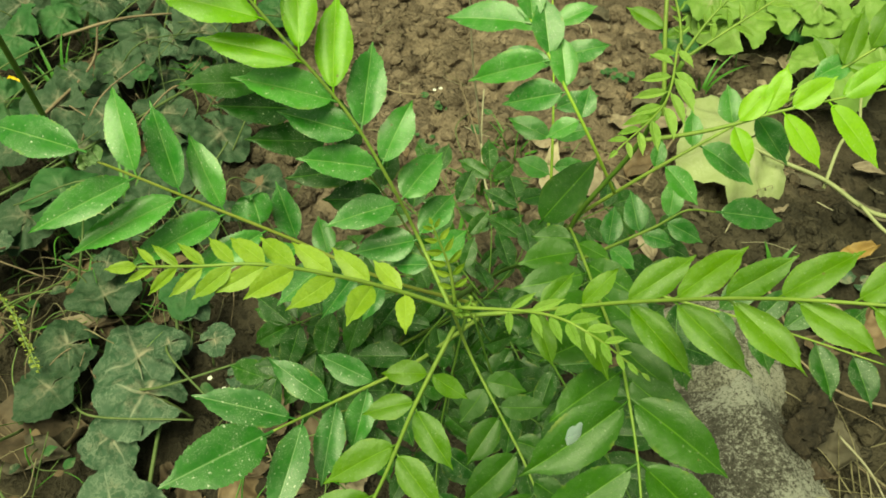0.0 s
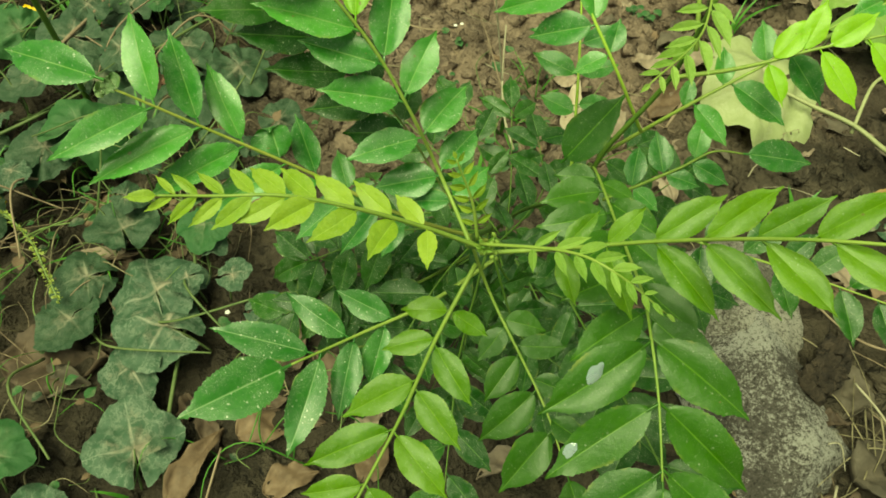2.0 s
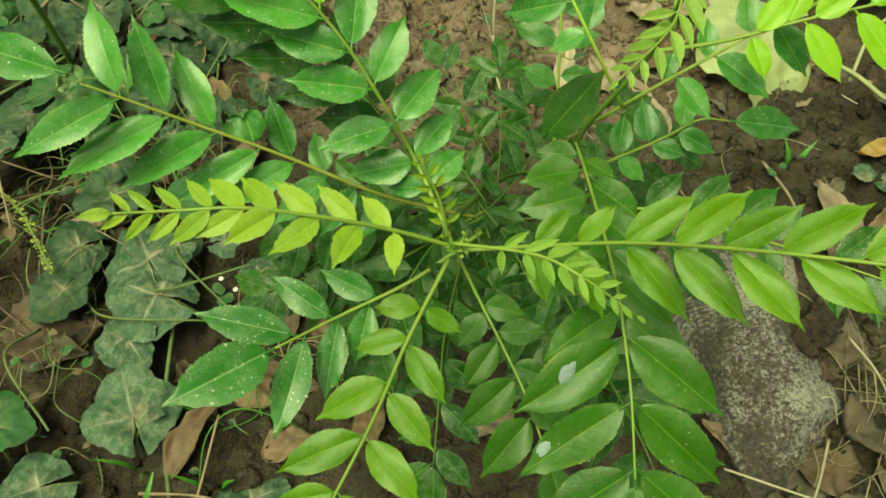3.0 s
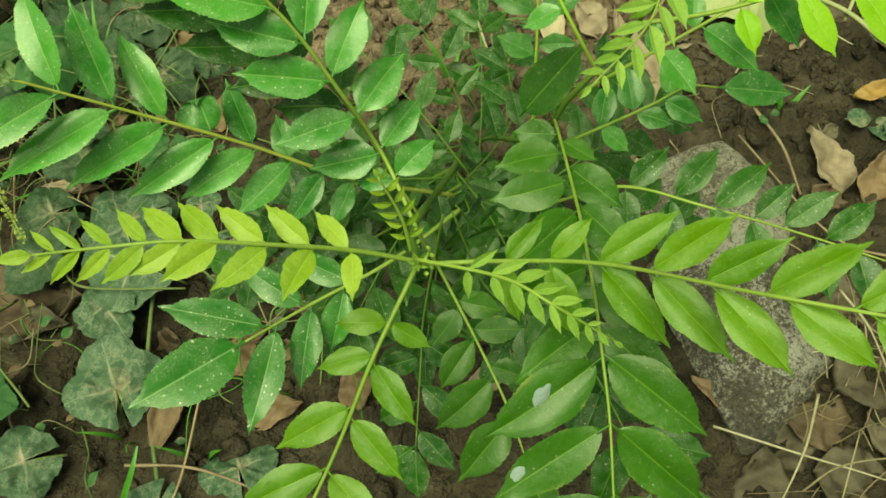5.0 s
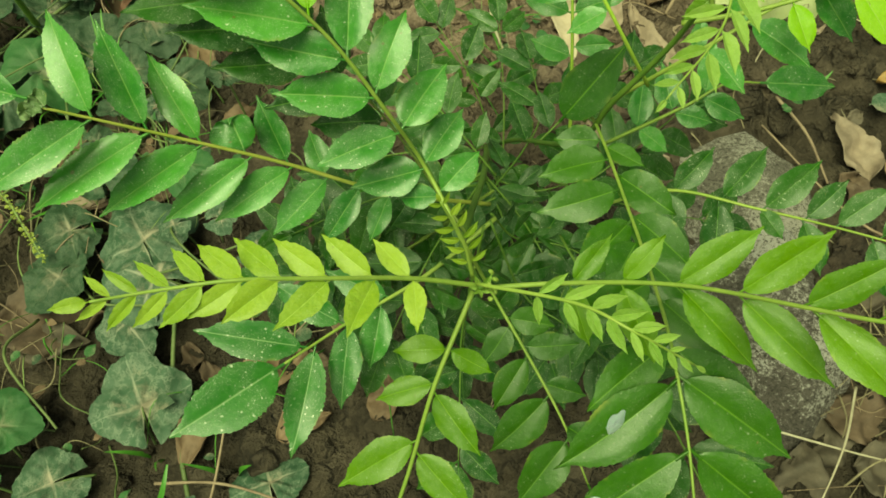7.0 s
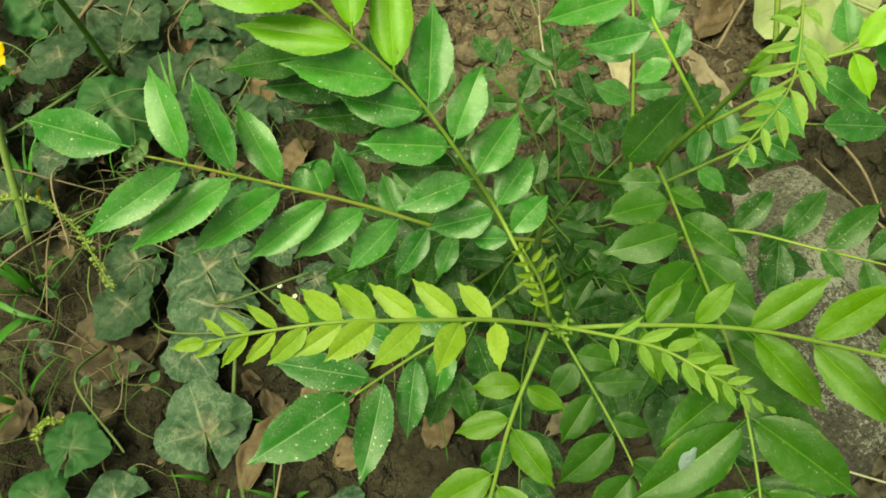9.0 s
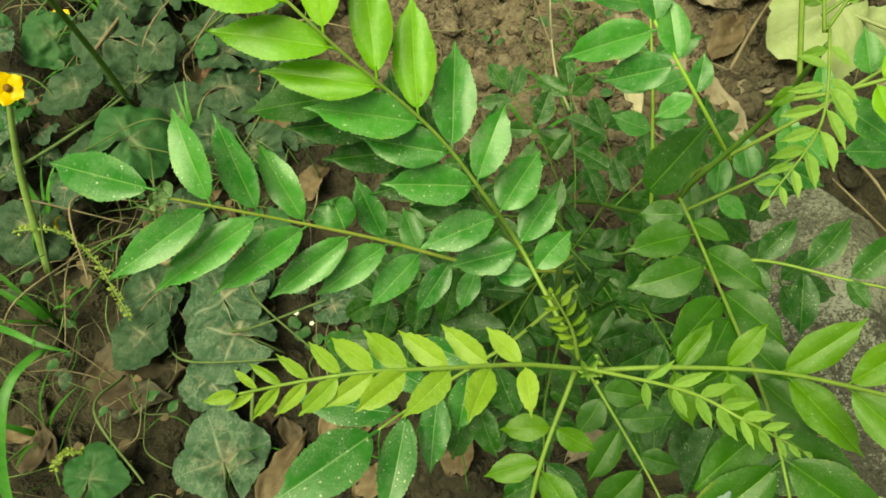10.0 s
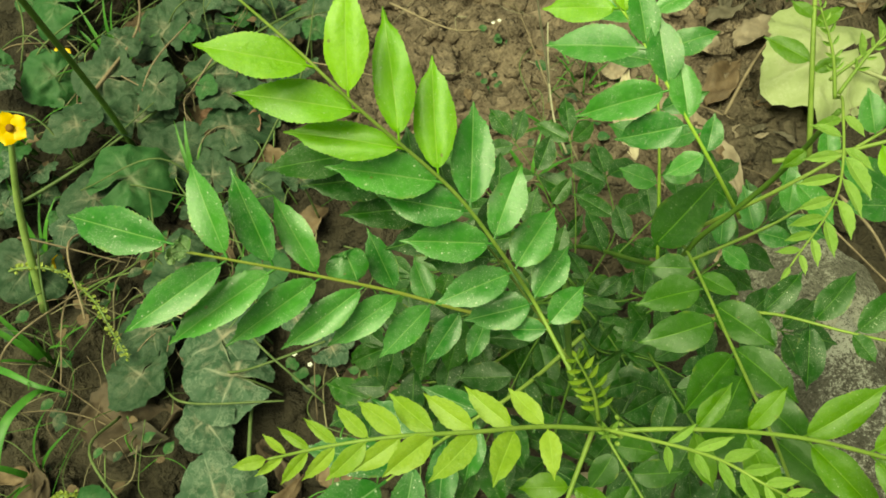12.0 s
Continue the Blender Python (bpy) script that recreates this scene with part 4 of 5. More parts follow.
old_leaf([(0.018, 0.260, 0.320), (0.032, 0.261, 0.287), (0.059, 0.255, 0.284), (0.092, 0.235, 0.277)], 6, (0.022, 0.030, 0.032))
old_leaf([(0.022, 0.280, 0.300), (-0.024, 0.268, 0.279), (-0.057, 0.277, 0.272), (-0.090, 0.287, 0.275)], 7, (0.022, 0.030, 0.030))
old_leaf([(0.022, 0.290, 0.290), (-0.032, 0.254, 0.291), (-0.056, 0.253, 0.279), (-0.085, 0.252, 0.279)], 6, (0.020, 0.028, 0.030))
old_leaf([(0.026, 0.320, 0.250), (0.049, 0.308, 0.254), (0.077, 0.313, 0.257), (0.112, 0.324, 0.263)], 6, (0.022, 0.028, 0.030))
old_leaf([(0.050, 0.240, 0.33), (0.073, 0.165, 0.350), (0.086, 0.130, 0.352), (0.096, 0.100, 0.345)], 6, (0.028, 0.036, 0.036))
old_leaf([(0.030, 0.340, 0.220), (0.015, 0.300, 0.215), (0.000, 0.270, 0.205), (-0.020, 0.230, 0.195)], 6, (0.024, 0.030, 0.030))
old_leaf([(0.058, 0.276, 0.300), (0.100, 0.300, 0.310), (0.130, 0.322, 0.312)], 4, (0.026, 0.032, 0.032))
old_leaf([(0.050, 0.330, 0.270), (0.085, 0.357, 0.280), (0.115, 0.375, 0.280)], 4, (0.026, 0.032, 0.032))
old_leaf([(0.055, 0.300, 0.280), (0.100, 0.285, 0.270), (0.145, 0.276, 0.262)], 4, (0.028, 0.034, 0.034))
old_leaf([(0.036, 0.400, 0.150), (0.016, 0.440, 0.200), (-0.004, 0.470, 0.220)], 4, (0.024, 0.032, 0.030))
old_leaf([(0.034, 0.360, 0.190), (0.055, 0.320, 0.190), (0.075, 0.280, 0.185), (0.090, 0.240, 0.175)], 6, (0.024, 0.030, 0.030))
# lower fronds filling the centre; deep shade is painted into their green
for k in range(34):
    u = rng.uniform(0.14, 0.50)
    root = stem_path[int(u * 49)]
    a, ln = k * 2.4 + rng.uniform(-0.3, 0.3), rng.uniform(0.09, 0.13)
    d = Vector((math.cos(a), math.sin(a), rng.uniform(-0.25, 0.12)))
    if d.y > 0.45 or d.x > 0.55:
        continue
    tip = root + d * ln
    frond(plant, [root, root.lerp(tip, 0.5) + Vector((0, 0, 0.014)), tip], "old", 5, 0.14, 0.95, (0.026, 0.034, 0.032), (rng.uniform(46, 66), rng.uniform(46, 66)), normal=(rng.uniform(-0.4, 0.4), rng.uniform(-0.8, 0.1), 0.9), term=0.032, dip=0.2, even=rng.uniform(0.0, 0.07), r0=0.0007, label="lower leaf coloured dark for deep shade")


# ---- stone ----
def stone(at, size, turn, seed, label, mat):
    bm = bmesh.new()
    bmesh.ops.create_icosphere(bm, subdivisions=6, radius=1.0)
    r = random.Random(seed)
    cuts = [(Vector((0, 0.1, 1)).normalized(), 0.55)] + [(Vector((r.uniform(-1, 1), r.uniform(-1, 1), r.uniform(-0.2, 0.9))).normalized(), r.uniform(0.55, 0.8)) for _ in range(11)]
    for v in bm.verts:
        p = v.co.normalized() * 1.25
        for n, d in cuts:
            p -= n * max(0.0, p.dot(n) - d) * 0.92
        q = p + Vector((seed, 0, 0))
        p *= 1 + 0.06 * noise.noise(q * 1.3) + 0.05 * noise.noise(q * 3.1) + 0.025 * noise.noise(q * 8) + 0.014 * noise.noise(q * 22)
        v.co = Vector((p.x * size[0], p.y * size[1], p.z * size[2]))
    me = bpy.data.meshes.new("stone")
    bm.to_mesh(me)
    bm.free()
    me.materials.append(mat)
    me.polygons.foreach_set("use_smooth", [True] * len(me.polygons))
    ob = new("stone", me)
    ob.matrix_basis = pose(*at, 0, 0, turn)
    return tagged(ob, label, "stone")


stone((0.266, 0.312, 0.002), (0.082, 0.118, 0.060), 8, 1.0, "rough grey stone speckled with pale lichen, half sunk in soil", STONE)
stone((0.272, 0.432, 0.000), (0.074, 0.080, 0.042), -8, 6.0, "flat pale grey stone under the leaves", STONE_PALE)


# ---- gourd vine leaves ----
def gourd_mesh(seed, mat, lobes=5, cup=0.12):
    r = random.Random(seed)
    nr, na = 9, 64
    verts, uvs, faces = [(0, 0, 0)], [(0, 0)], []
    ph = [r.uniform(0, 6.28) for _ in range(4)]
    lobe = [r.uniform(0.95, 1.06) for _ in range(lobes)]
    span = radians(344)
    for i in range(1, nr + 1):
        for k in range(na + 1):
            a = -span / 2 + span * k / na
            f = (a + span / 2) / span * (lobes - 1)
            dist = abs(f - round(f))
            edge = lobe[int(round(f))] * (1 - 0.19 * (2 * dist) ** 1.4) * (0.74 + 0.26 * math.cos(a * 0.5))
            edge += 0.012 * math.sin(a * 29 + ph[0]) + 0.018 * math.sin(a * 7 + ph[1]) + 0.035 * noise.noise((a * 3, seed, 0.5))
            rr = edge * i / nr
            px, py = rr * math.cos(a), rr * math.sin(a)
            z = -cup * rr * rr + 0.09 * math.sin(a * 2 + ph[2]) * rr + 0.06 * math.sin(a * 5 + ph[3]) * rr * rr + 0.07 * dist * rr + 0.05 * math.sin(rr * 5 + ph[0]) * rr
            z += 0.16 * noise.noise((px * 2.6, py * 2.6, seed)) + 0.09 * noise.noise((px * 6.5, py * 6.5, seed + 3.0)) + 0.14 * rr * max(0.0, abs(a) - 2.3)
            verts.append((rr * math.cos(a), rr * math.sin(a), z))
            uvs.append((dist * min(1.0, rr * 1.3) * 2.0, i / nr))
    for k in range(na):
        faces.append((0, 1 + k, 2 + k))
    for i in range(nr - 1):
        for k in range(na):
            a = 1 + i * (na + 1) + k
            faces.append((a, a + na + 1, a + na + 2, a + 1))
    return mesh_of("gourd_leaf", verts, faces, mat, True, uvs)


GOURDS = {m: [gourd_mesh(s + 10 * j, m, 5, (0.05, 0.22, 0.35, 0.12, 0.28)[s]) for s in range(5)] for j, m in enumerate((GOURD, GOURD_DARK, GOURD_GREEN, GOURD_PALE, GOURD_LIGHT))}


def gourd_leaf(vine, x, y, z, radius, heading, mat, lean=(0, 0), root=None):
    """A leaf blade on its own stalk. heading: degrees that its tip points to."""
    nrm = Vector((lean[0] + rng.uniform(-0.28, 0.28), lean[1] + rng.uniform(-0.28, 0.28), 1)).normalized()
    a = radians(heading)
    along = Vector((math.cos(a), math.sin(a), 0))
    leaf = part("leaf", rng.choice(GOURDS[mat]), vine, leaflet_pose(Vector((x, y, z)), (along - nrm * along.dot(nrm)), nrm, radius))
    root = Vector(root or (x - 0.6 * radius * math.cos(a) + rng.uniform(-0.01, 0.01), y - 0.6 * radius * math.sin(a), 0.0))
    p = spline([root, root.lerp(Vector((x, y, z)), 0.5) + Vector((0, 0, 0.2 * z)), (x, y, z - 0.001)], 5)
    part("stalk", tube_mesh("leaf_stalk", p, 0.0013, 0.0010, VINE_DARK, p[0], 5), vine, Matrix.Translation(p[0]))
    return leaf


def vine_thing(at, label, runner, r=0.0022):
    v = thing("gourd_vine", at, label, "vine", "gourd vines")
    p = spline(runner, 8)
    part("runner", tube_mesh("vine_runner", p, r, r * 0.7, VINE_PALE if r > 0.003 else VINE_DARK, p[0], 6), v, Matrix.Translation(p[0]))
    return v


near_vine = vine_thing((-0.25, 0.24, 0), "creeping gourd vine with dusty white-veined leaves", [(-0.23, 0.17, 0.006), (-0.25, 0.26, 0.012), (-0.255, 0.34, 0.016), (-0.26, 0.45, 0.012), (-0.30, 0.56, 0.02)])
for x, y, z, rad, h, mat in ((-0.272, 0.256, 0.026, 0.053, 112, GOURD), (-0.268, 0.370, 0.034, 0.056, 165, GOURD), (-0.285, 0.410, 0.030, 0.058, 120, GOURD), (-0.292, 0.335, 0.022, 0.044, 210, GOURD), (-0.240, 0.455, 0.05, 0.024, 60, GOURD), (-0.211, 0.420, 0.046, 0.024, 10, GOURD), (-0.250, 0.412, 0.052, 0.022, 200, GOURD),
                             (-0.355, 0.425, 0.03, 0.042, 200, GOURD_DARK), (-0.360, 0.380, 0.026, 0.044, 230, GOURD_DARK), (-0.345, 0.200, 0.012, 0.042, 200, GOURD), (-0.385, 0.245, 0.035, 0.038, 80, GOURD_GREEN), (-0.405, 0.205, 0.03, 0.034, 150, GOURD_GREEN), (-0.165, 0.190, 0.012, 0.040, 110, GOURD), (-0.230, 0.160, 0.012, 0.034, 250, GOURD), (-0.180, 0.395, 0.03, 0.030, 20, GOURD), (-0.330, 0.475, 0.04, 0.045, 120, GOURD_DARK)):
    gourd_leaf(near_vine, x, y, z, rad * 0.88, h, mat)
far_vine = vine_thing((-0.40, 0.62, 0), "tangled gourd vine with grey-green leaves", [(-0.60, 0.55, 0.02), (-0.48, 0.62, 0.03), (-0.38, 0.70, 0.04), (-0.30, 0.80, 0.03), (-0.20, 0.88, 0.02)])
gourd_leaf(far_vine, -0.392, 0.588, 0.06, 0.053, 40, GOURD_GREEN, (rng.uniform(-0.7, 0.7), rng.uniform(-0.8, 0.4)))
gourd_leaf(far_vine, -0.46, 0.55, 0.04, 0.043, 140, GOURD_DARK, (rng.uniform(-0.7, 0.7), rng.uniform(-0.8, 0.4)))
gourd_leaf(far_vine, -0.41, 0.68, 0.04, 0.043, 100, GOURD_DARK, (rng.uniform(-0.7, 0.7), rng.uniform(-0.8, 0.4)))
gourd_leaf(far_vine, -0.36, 0.63, 0.03, 0.043, 70, GOURD_DARK, (rng.uniform(-0.7, 0.7), rng.uniform(-0.8, 0.4)))
gourd_leaf(far_vine, -0.31, 0.71, 0.04, 0.039, 150, GOURD_DARK, (rng.uniform(-0.7, 0.7), rng.uniform(-0.8, 0.4)))
gourd_leaf(far_vine, -0.45, 0.74, 0.05, 0.047, 170, GOURD_DARK, (rng.uniform(-0.7, 0.7), rng.uniform(-0.8, 0.4)))
gourd_leaf(far_vine, -0.37, 0.87, 0.05, 0.043, 110, GOURD_DARK, (rng.uniform(-0.7, 0.7), rng.uniform(-0.8, 0.4)))
gourd_leaf(far_vine, -0.26, 0.79, 0.04, 0.039, 60, GOURD_DARK, (rng.uniform(-0.7, 0.7), rng.uniform(-0.8, 0.4)))
gourd_leaf(far_vine, -0.55, 0.94, 0.05, 0.052, 130, GOURD_DARK, (rng.uniform(-0.7, 0.7), rng.uniform(-0.8, 0.4)))
gourd_leaf(far_vine, -0.43, 0.57, 0.05, 0.043, 180, GOURD_DARK, (rng.uniform(-0.7, 0.7), rng.uniform(-0.8, 0.4)))
gourd_leaf(far_vine, -0.40, 0.81, 0.04, 0.047, 120, GOURD_DARK, (rng.uniform(-0.7, 0.7), rng.uniform(-0.8, 0.4)))
gourd_leaf(far_vine, -0.305, 0.885, 0.05, 0.047, 60, GOURD_DARK, (rng.uniform(-0.7, 0.7), rng.uniform(-0.8, 0.4)))
gourd_leaf(far_vine, -0.46, 0.93, 0.05, 0.052, 100, GOURD_GREEN, (rng.uniform(-0.7, 0.7), rng.uniform(-0.8, 0.4)))
gourd_leaf(far_vine, -0.53, 0.86, 0.06, 0.052, 160, GOURD_GREEN, (rng.uniform(-0.7, 0.7), rng.uniform(-0.8, 0.4)))
gourd_leaf(far_vine, -0.30, 0.66, 0.04, 0.047, 20, GOURD_DARK, (rng.uniform(-0.7, 0.7), rng.uniform(-0.8, 0.4)))
gourd_leaf(far_vine, -0.255, 0.715, 0.03, 0.043, -30, GOURD_DARK, (rng.uniform(-0.7, 0.7), rng.uniform(-0.8, 0.4)))
gourd_leaf(far_vine, -0.33, 0.75, 0.03, 0.039, 90, GOURD_DARK, (rng.uniform(-0.7, 0.7), rng.uniform(-0.8, 0.4)))
gourd_leaf(far_vine, -0.47, 0.67, 0.05, 0.047, 200, GOURD_DARK, (rng.uniform(-0.7, 0.7), rng.uniform(-0.8, 0.4)))
gourd_leaf(far_vine, -0.52, 0.76, 0.04, 0.043, 220, GOURD_GREEN, (rng.uniform(-0.7, 0.7), rng.uniform(-0.8, 0.4)))
gourd_leaf(far_vine, -0.55, 0.64, 0.05, 0.043, 250, GOURD_GREEN, (rng.uniform(-0.7, 0.7), rng.uniform(-0.8, 0.4)))
gourd_leaf(far_vine, -0.49, 0.50, 0.04, 0.043, 240, GOURD_DARK, (rng.uniform(-0.7, 0.7), rng.uniform(-0.8, 0.4)))
gourd_leaf(far_vine, -0.22, 0.83, 0.03, 0.039, -10, GOURD_DARK, (rng.uniform(-0.7, 0.7), rng.uniform(-0.8, 0.4)))
gourd_leaf(far_vine, -0.38, 0.97, 0.04, 0.043, 80, GOURD_DARK, (rng.uniform(-0.7, 0.7), rng.uniform(-0.8, 0.4)))
gourd_leaf(far_vine, -0.22, 0.95, 0.03, 0.043, 50, GOURD_DARK, (rng.uniform(-0.7, 0.7), rng.uniform(-0.8, 0.4)))
gourd_leaf(far_vine, -0.27, 0.585, 0.03, 0.034, -60, GOURD_DARK, (rng.uniform(-0.7, 0.7), rng.uniform(-0.8, 0.4)))
gourd_leaf(far_vine, -0.20, 0.64, 0.02, 0.031, -20, GOURD_DARK, (rng.uniform(-0.7, 0.7), rng.uniform(-0.8, 0.4)))
for k in range(60):
    x, y = rng.uniform(-0.62, -0.20), rng.uniform(0.46, 1.02)
    gourd_leaf(far_vine, x, y, rng.uniform(0.01, 0.07), rng.uniform(0.014, 0.034), rng.uniform(0, 360), rng.choice((GOURD_DARK, GOURD_DARK, GOURD_GREEN, GOURD)), (rng.uniform(-0.5, 0.5), rng.uniform(-0.6, 0.3)))
for k in range(44):
    x, y, a = rng.uniform(-0.6, -0.22), rng.uniform(0.34, 0.98), rng.uniform(0, 6.28)
    p = spline([(x, y, 0.01), (x + 0.05 * math.cos(a), y + 0.05 * math.sin(a), rng.uniform(0.03, 0.08)), (x + 0.13 * math.cos(a + 0.4), y + 0.13 * math.sin(a + 0.4), rng.uniform(0.02, 0.07))], 7)
    r = rng.uniform(0.0007, 0.0016)
    part("runner", tube_mesh("vine_runner", p, r, r * 0.7, rng.choice((VINE_DARK, VINE_DARK, VINE_DARK, TWIG)), p[0], 5), far_vine, Matrix.Translation(p[0]))
pale_vine = vine_thing((0.46, 0.60, 0), "vine with one large yellowing leaf on a pale stalk", [(0.62, 0.58, 0.02), (0.53, 0.578, 0.03), (0.475, 0.592, 0.02), (0.43, 0.632, 0.03), (0.39, 0.662, 0.03), (0.352, 0.689, 0.033)], 0.0032)
gourd_leaf(pale_vine, 0.350, 0.690, 0.035, 0.088, 200, GOURD_PALE, (0.05, -0.1))
gourd_leaf(pale_vine, 0.475, 0.80, 0.06, 0.065, 20, GOURD_LIGHT, (0.0, -0.3))
gourd_leaf(pale_vine, 0.385, 0.90, 0.05, 0.060, 100, GOURD_LIGHT, (0.0, -0.3))
gourd_leaf(pale_vine, 0.48, 0.91, 0.06, 0.065, 60, GOURD_LIGHT, (0.2, -0.4))
gourd_leaf(pale_vine, 0.54, 0.84, 0.07, 0.060, 0, GOURD_LIGHT, (0.1, -0.4))
for k in range(16):
    x, y = rng.uniform(0.22, 0.62), rng.uniform(0.82, 1.08)
    gourd_leaf(pale_vine, x, y, rng.uniform(0.02, 0.07), rng.uniform(0.025, 0.05), rng.uniform(0, 360), rng.choice((GOURD_GREEN, GOURD_LIGHT, GOURD_LIGHT, GOURD_PALE)), (rng.uniform(-0.5, 0.5), rng.uniform(-0.6, 0.2)))
for pts in ([(0.43, 0.63, 0.02), (0.45, 0.67, 0.05), (0.48, 0.70, 0.05), (0.50, 0.75, 0.06), (0.56, 0.78, 0.05)], [(0.46, 0.60, 0.025), (0.47, 0.56, 0.03), (0.50, 0.54, 0.02), (0.56, 0.53, 0.01)]):
    p = spline(pts, 8)
    part("runner", tube_mesh("vine_runner", p, 0.0022, 0.0015, VINE_PALE, p[0], 6), pale_vine, Matrix.Translation(p[0]))


# ---- fallen leaves ----
def dry_leaf(x, y, length, width, heading, curl, mat, label, z=0.012, roll=0.0):
    r = random.Random(int(abs(x * 1000 + y * 7777)))
    nu, nv = 26, 8
    verts, faces = [], []
    ph = r.uniform(0, 6)
    for i in range(nu + 1):
        u = i / nu
        w = max(0.03, math.sin(math.pi * u ** 0.8) ** 0.9 * (1 - 0.35 * u)) * width * 0.58 * (1 + 0.25 * noise.noise((u * 5, ph, 3.0)) + 0.10 * noise.noise((u * 17, ph, 6.0)))
        for j in range(nv + 1):
            s = 2 * j / nv - 1
            a = s * curl
            yy = w * (math.sin(a) / curl if curl > 0.05 else s)
            zz = w * (1 - math.cos(a)) / max(curl, 0.05) + 0.10 * width * math.sin(u * 6 + ph) + 0.05 * width * math.sin(u * 17 + s * 3 + ph) + 0.26 * width * noise.noise((u * 3 + ph, s * 1.5, x * 9)) + 0.09 * width * noise.noise((u * 8 + ph, s * 4, y * 9)) - 0.045 * width * max(0.0, 1 - abs(s) * 4) + 0.02 * width * math.sin((u * 8 - abs(s) * 2) * 6.28)
            verts.append(((u - 0.5) * length, yy + 0.06 * length * math.sin(u * 3 + ph), zz))
    for i in range(nu):
        for j in range(nv):
            a = i * (nv + 1) + j
            faces.append((a, a + nv + 1, a + nv + 2, a + 1))
    ob = new("dry_leaf", mesh_of("dry_leaf", verts, faces, mat))
    mod = ob.modifiers.new("thickness", "SOLIDIFY")
    mod.thickness = 0.0006
    ob.matrix_basis = pose(x, y, ground_height(x, y) + z, roll, 0, heading)
    return tagged(ob, label, "dry leaf", "fallen leaves")


dry_leaf(0.215, 0.610, 0.13, 0.040, 98, 1.1, DRY_PALE, "long curled pale brown fallen leaf")
dry_leaf(0.378, 0.470, 0.075, 0.045, 100, 0.6, DRY_PALE, "pale tan dry leaf lying on soil")
dry_leaf(0.425, 0.452, 0.060, 0.040, 60, 0.8, DRY, "brown dry leaf lying on soil")
dry_leaf(0.450, 0.552, 0.050, 0.022, 10, 0.5, plain("dry_leaf_orange", (0.17, 0.10, 0.04), (0.32, 0.20, 0.07), 30), "orange withered leaf on soil")
dry_leaf(-0.222, 0.245, 0.085, 0.032, 62, 1.0, DRY, "curled tan leaf among vine leaves")
dry_leaf(-0.140, 0.238, 0.050, 0.030, 20, 0.7, DRY, "brown dry leaf on soil")
dry_leaf(-0.372, 0.345, 0.100, 0.070, 10, 0.4, DRY_DARK, "wide grey-brown rotting leaf")
dry_leaf(-0.262, 0.620, 0.080, 0.050, 120, 0.6, DRY, "reddish brown dry leaf")
dry_leaf(-0.216, 0.556, 0.050, 0.035, 40, 0.7, DRY, "reddish brown dry leaf")
dry_leaf(0.245, 0.700, 0.080, 0.040, 45, 0.8, DRY, "brown dry leaf on soil")
dry_leaf(0.305, 0.770, 0.090, 0.040, 30, 0.7, DRY_PALE, "pale dry leaf on soil")
dry_leaf(0.165, 0.650, 0.060, 0.035, 100, 0.9, DRY_PALE, "curled pale dry leaf")
dry_leaf(-0.458, 0.739, 0.085, 0.022, 6, 0.9, DRY_PALE, "long tan dry leaf among the vines", 0.03)
dry_leaf(-0.287, 0.670, 0.055, 0.042, 70, 0.6, DRY_RED, "pinkish brown withered leaf among the vines", 0.022)
dry_leaf(-0.322, 0.700, 0.045, 0.022, 10, 0.8, DRY_RED, "pinkish brown withered leaf among the vines", 0.022)
dry_leaf(-0.371, 0.330, 0.070, 0.040, -8, 0.4, DRY_GREY, "grey-brown rotting leaf on soil", 0.008)
dry_leaf(-0.160, 0.370, 0.060, 0.045, 70, 0.8, DRY_DARK, "dark crumpled dead leaf")
dry_leaf(-0.120, 0.345, 0.050, 0.030, 130, 0.7, DRY_DARK, "dark crumpled dead leaf")
dry_leaf(-0.165, 0.290, 0.060, 0.040, 30, 0.6, DRY, "brown dry leaf on soil")
dry_leaf(0.320, 0.215, 0.070, 0.050, 150, 0.6, DRY_DARK, "dark dry leaf beside the stone")
dry_leaf(0.370, 0.250, 0.080, 0.060, 20, 0.4, DRY_GREY, "grey-brown papery dead leaf beside the stone")
dry_leaf(0.350, 0.330, 0.060, 0.040, 80, 0.7, DRY_GREY, "grey-brown papery dead leaf beside the stone")
dry_leaf(0.400, 0.180, 0.070, 0.055, 60, 0.4, DRY_GREY, "grey papery dead leaf under straw")
dry_leaf(-0.070, 0.260, 0.050, 0.030, 60, 0.6, DRY, "brown dry leaf on soil")
dry_leaf(-0.36, 0.70, 0.07, 0.045, 150, 0.7, DRY, "brown dry leaf among the vines")
dry_leaf(-0.44, 0.86, 0.07, 0.045, 30, 0.8, DRY, "brown dry leaf among the vines")

for k in range(70):
    zone = rng.choice(((-0.60, -0.12, 0.12, 0.95), (-0.60, -0.12, 0.12, 0.95), (0.20, 0.55, 0.08, 0.45), (-0.15, 0.25, 0.25, 0.60)))
    x, y = rng.uniform(zone[0], zone[1]), rng.uniform(zone[2], zone[3])
    dry_leaf(x, y, rng.uniform(0.02, 0.06), rng.uniform(0.012, 0.035), rng.uniform(0, 360), rng.uniform(0.3, 1.1), rng.choice((DRY, DRY_DARK, DRY_DARK, DRY_PALE)), "small dry leaf fragment on soil", rng.uniform(0.002, 0.014), rng.uniform(-25, 25))

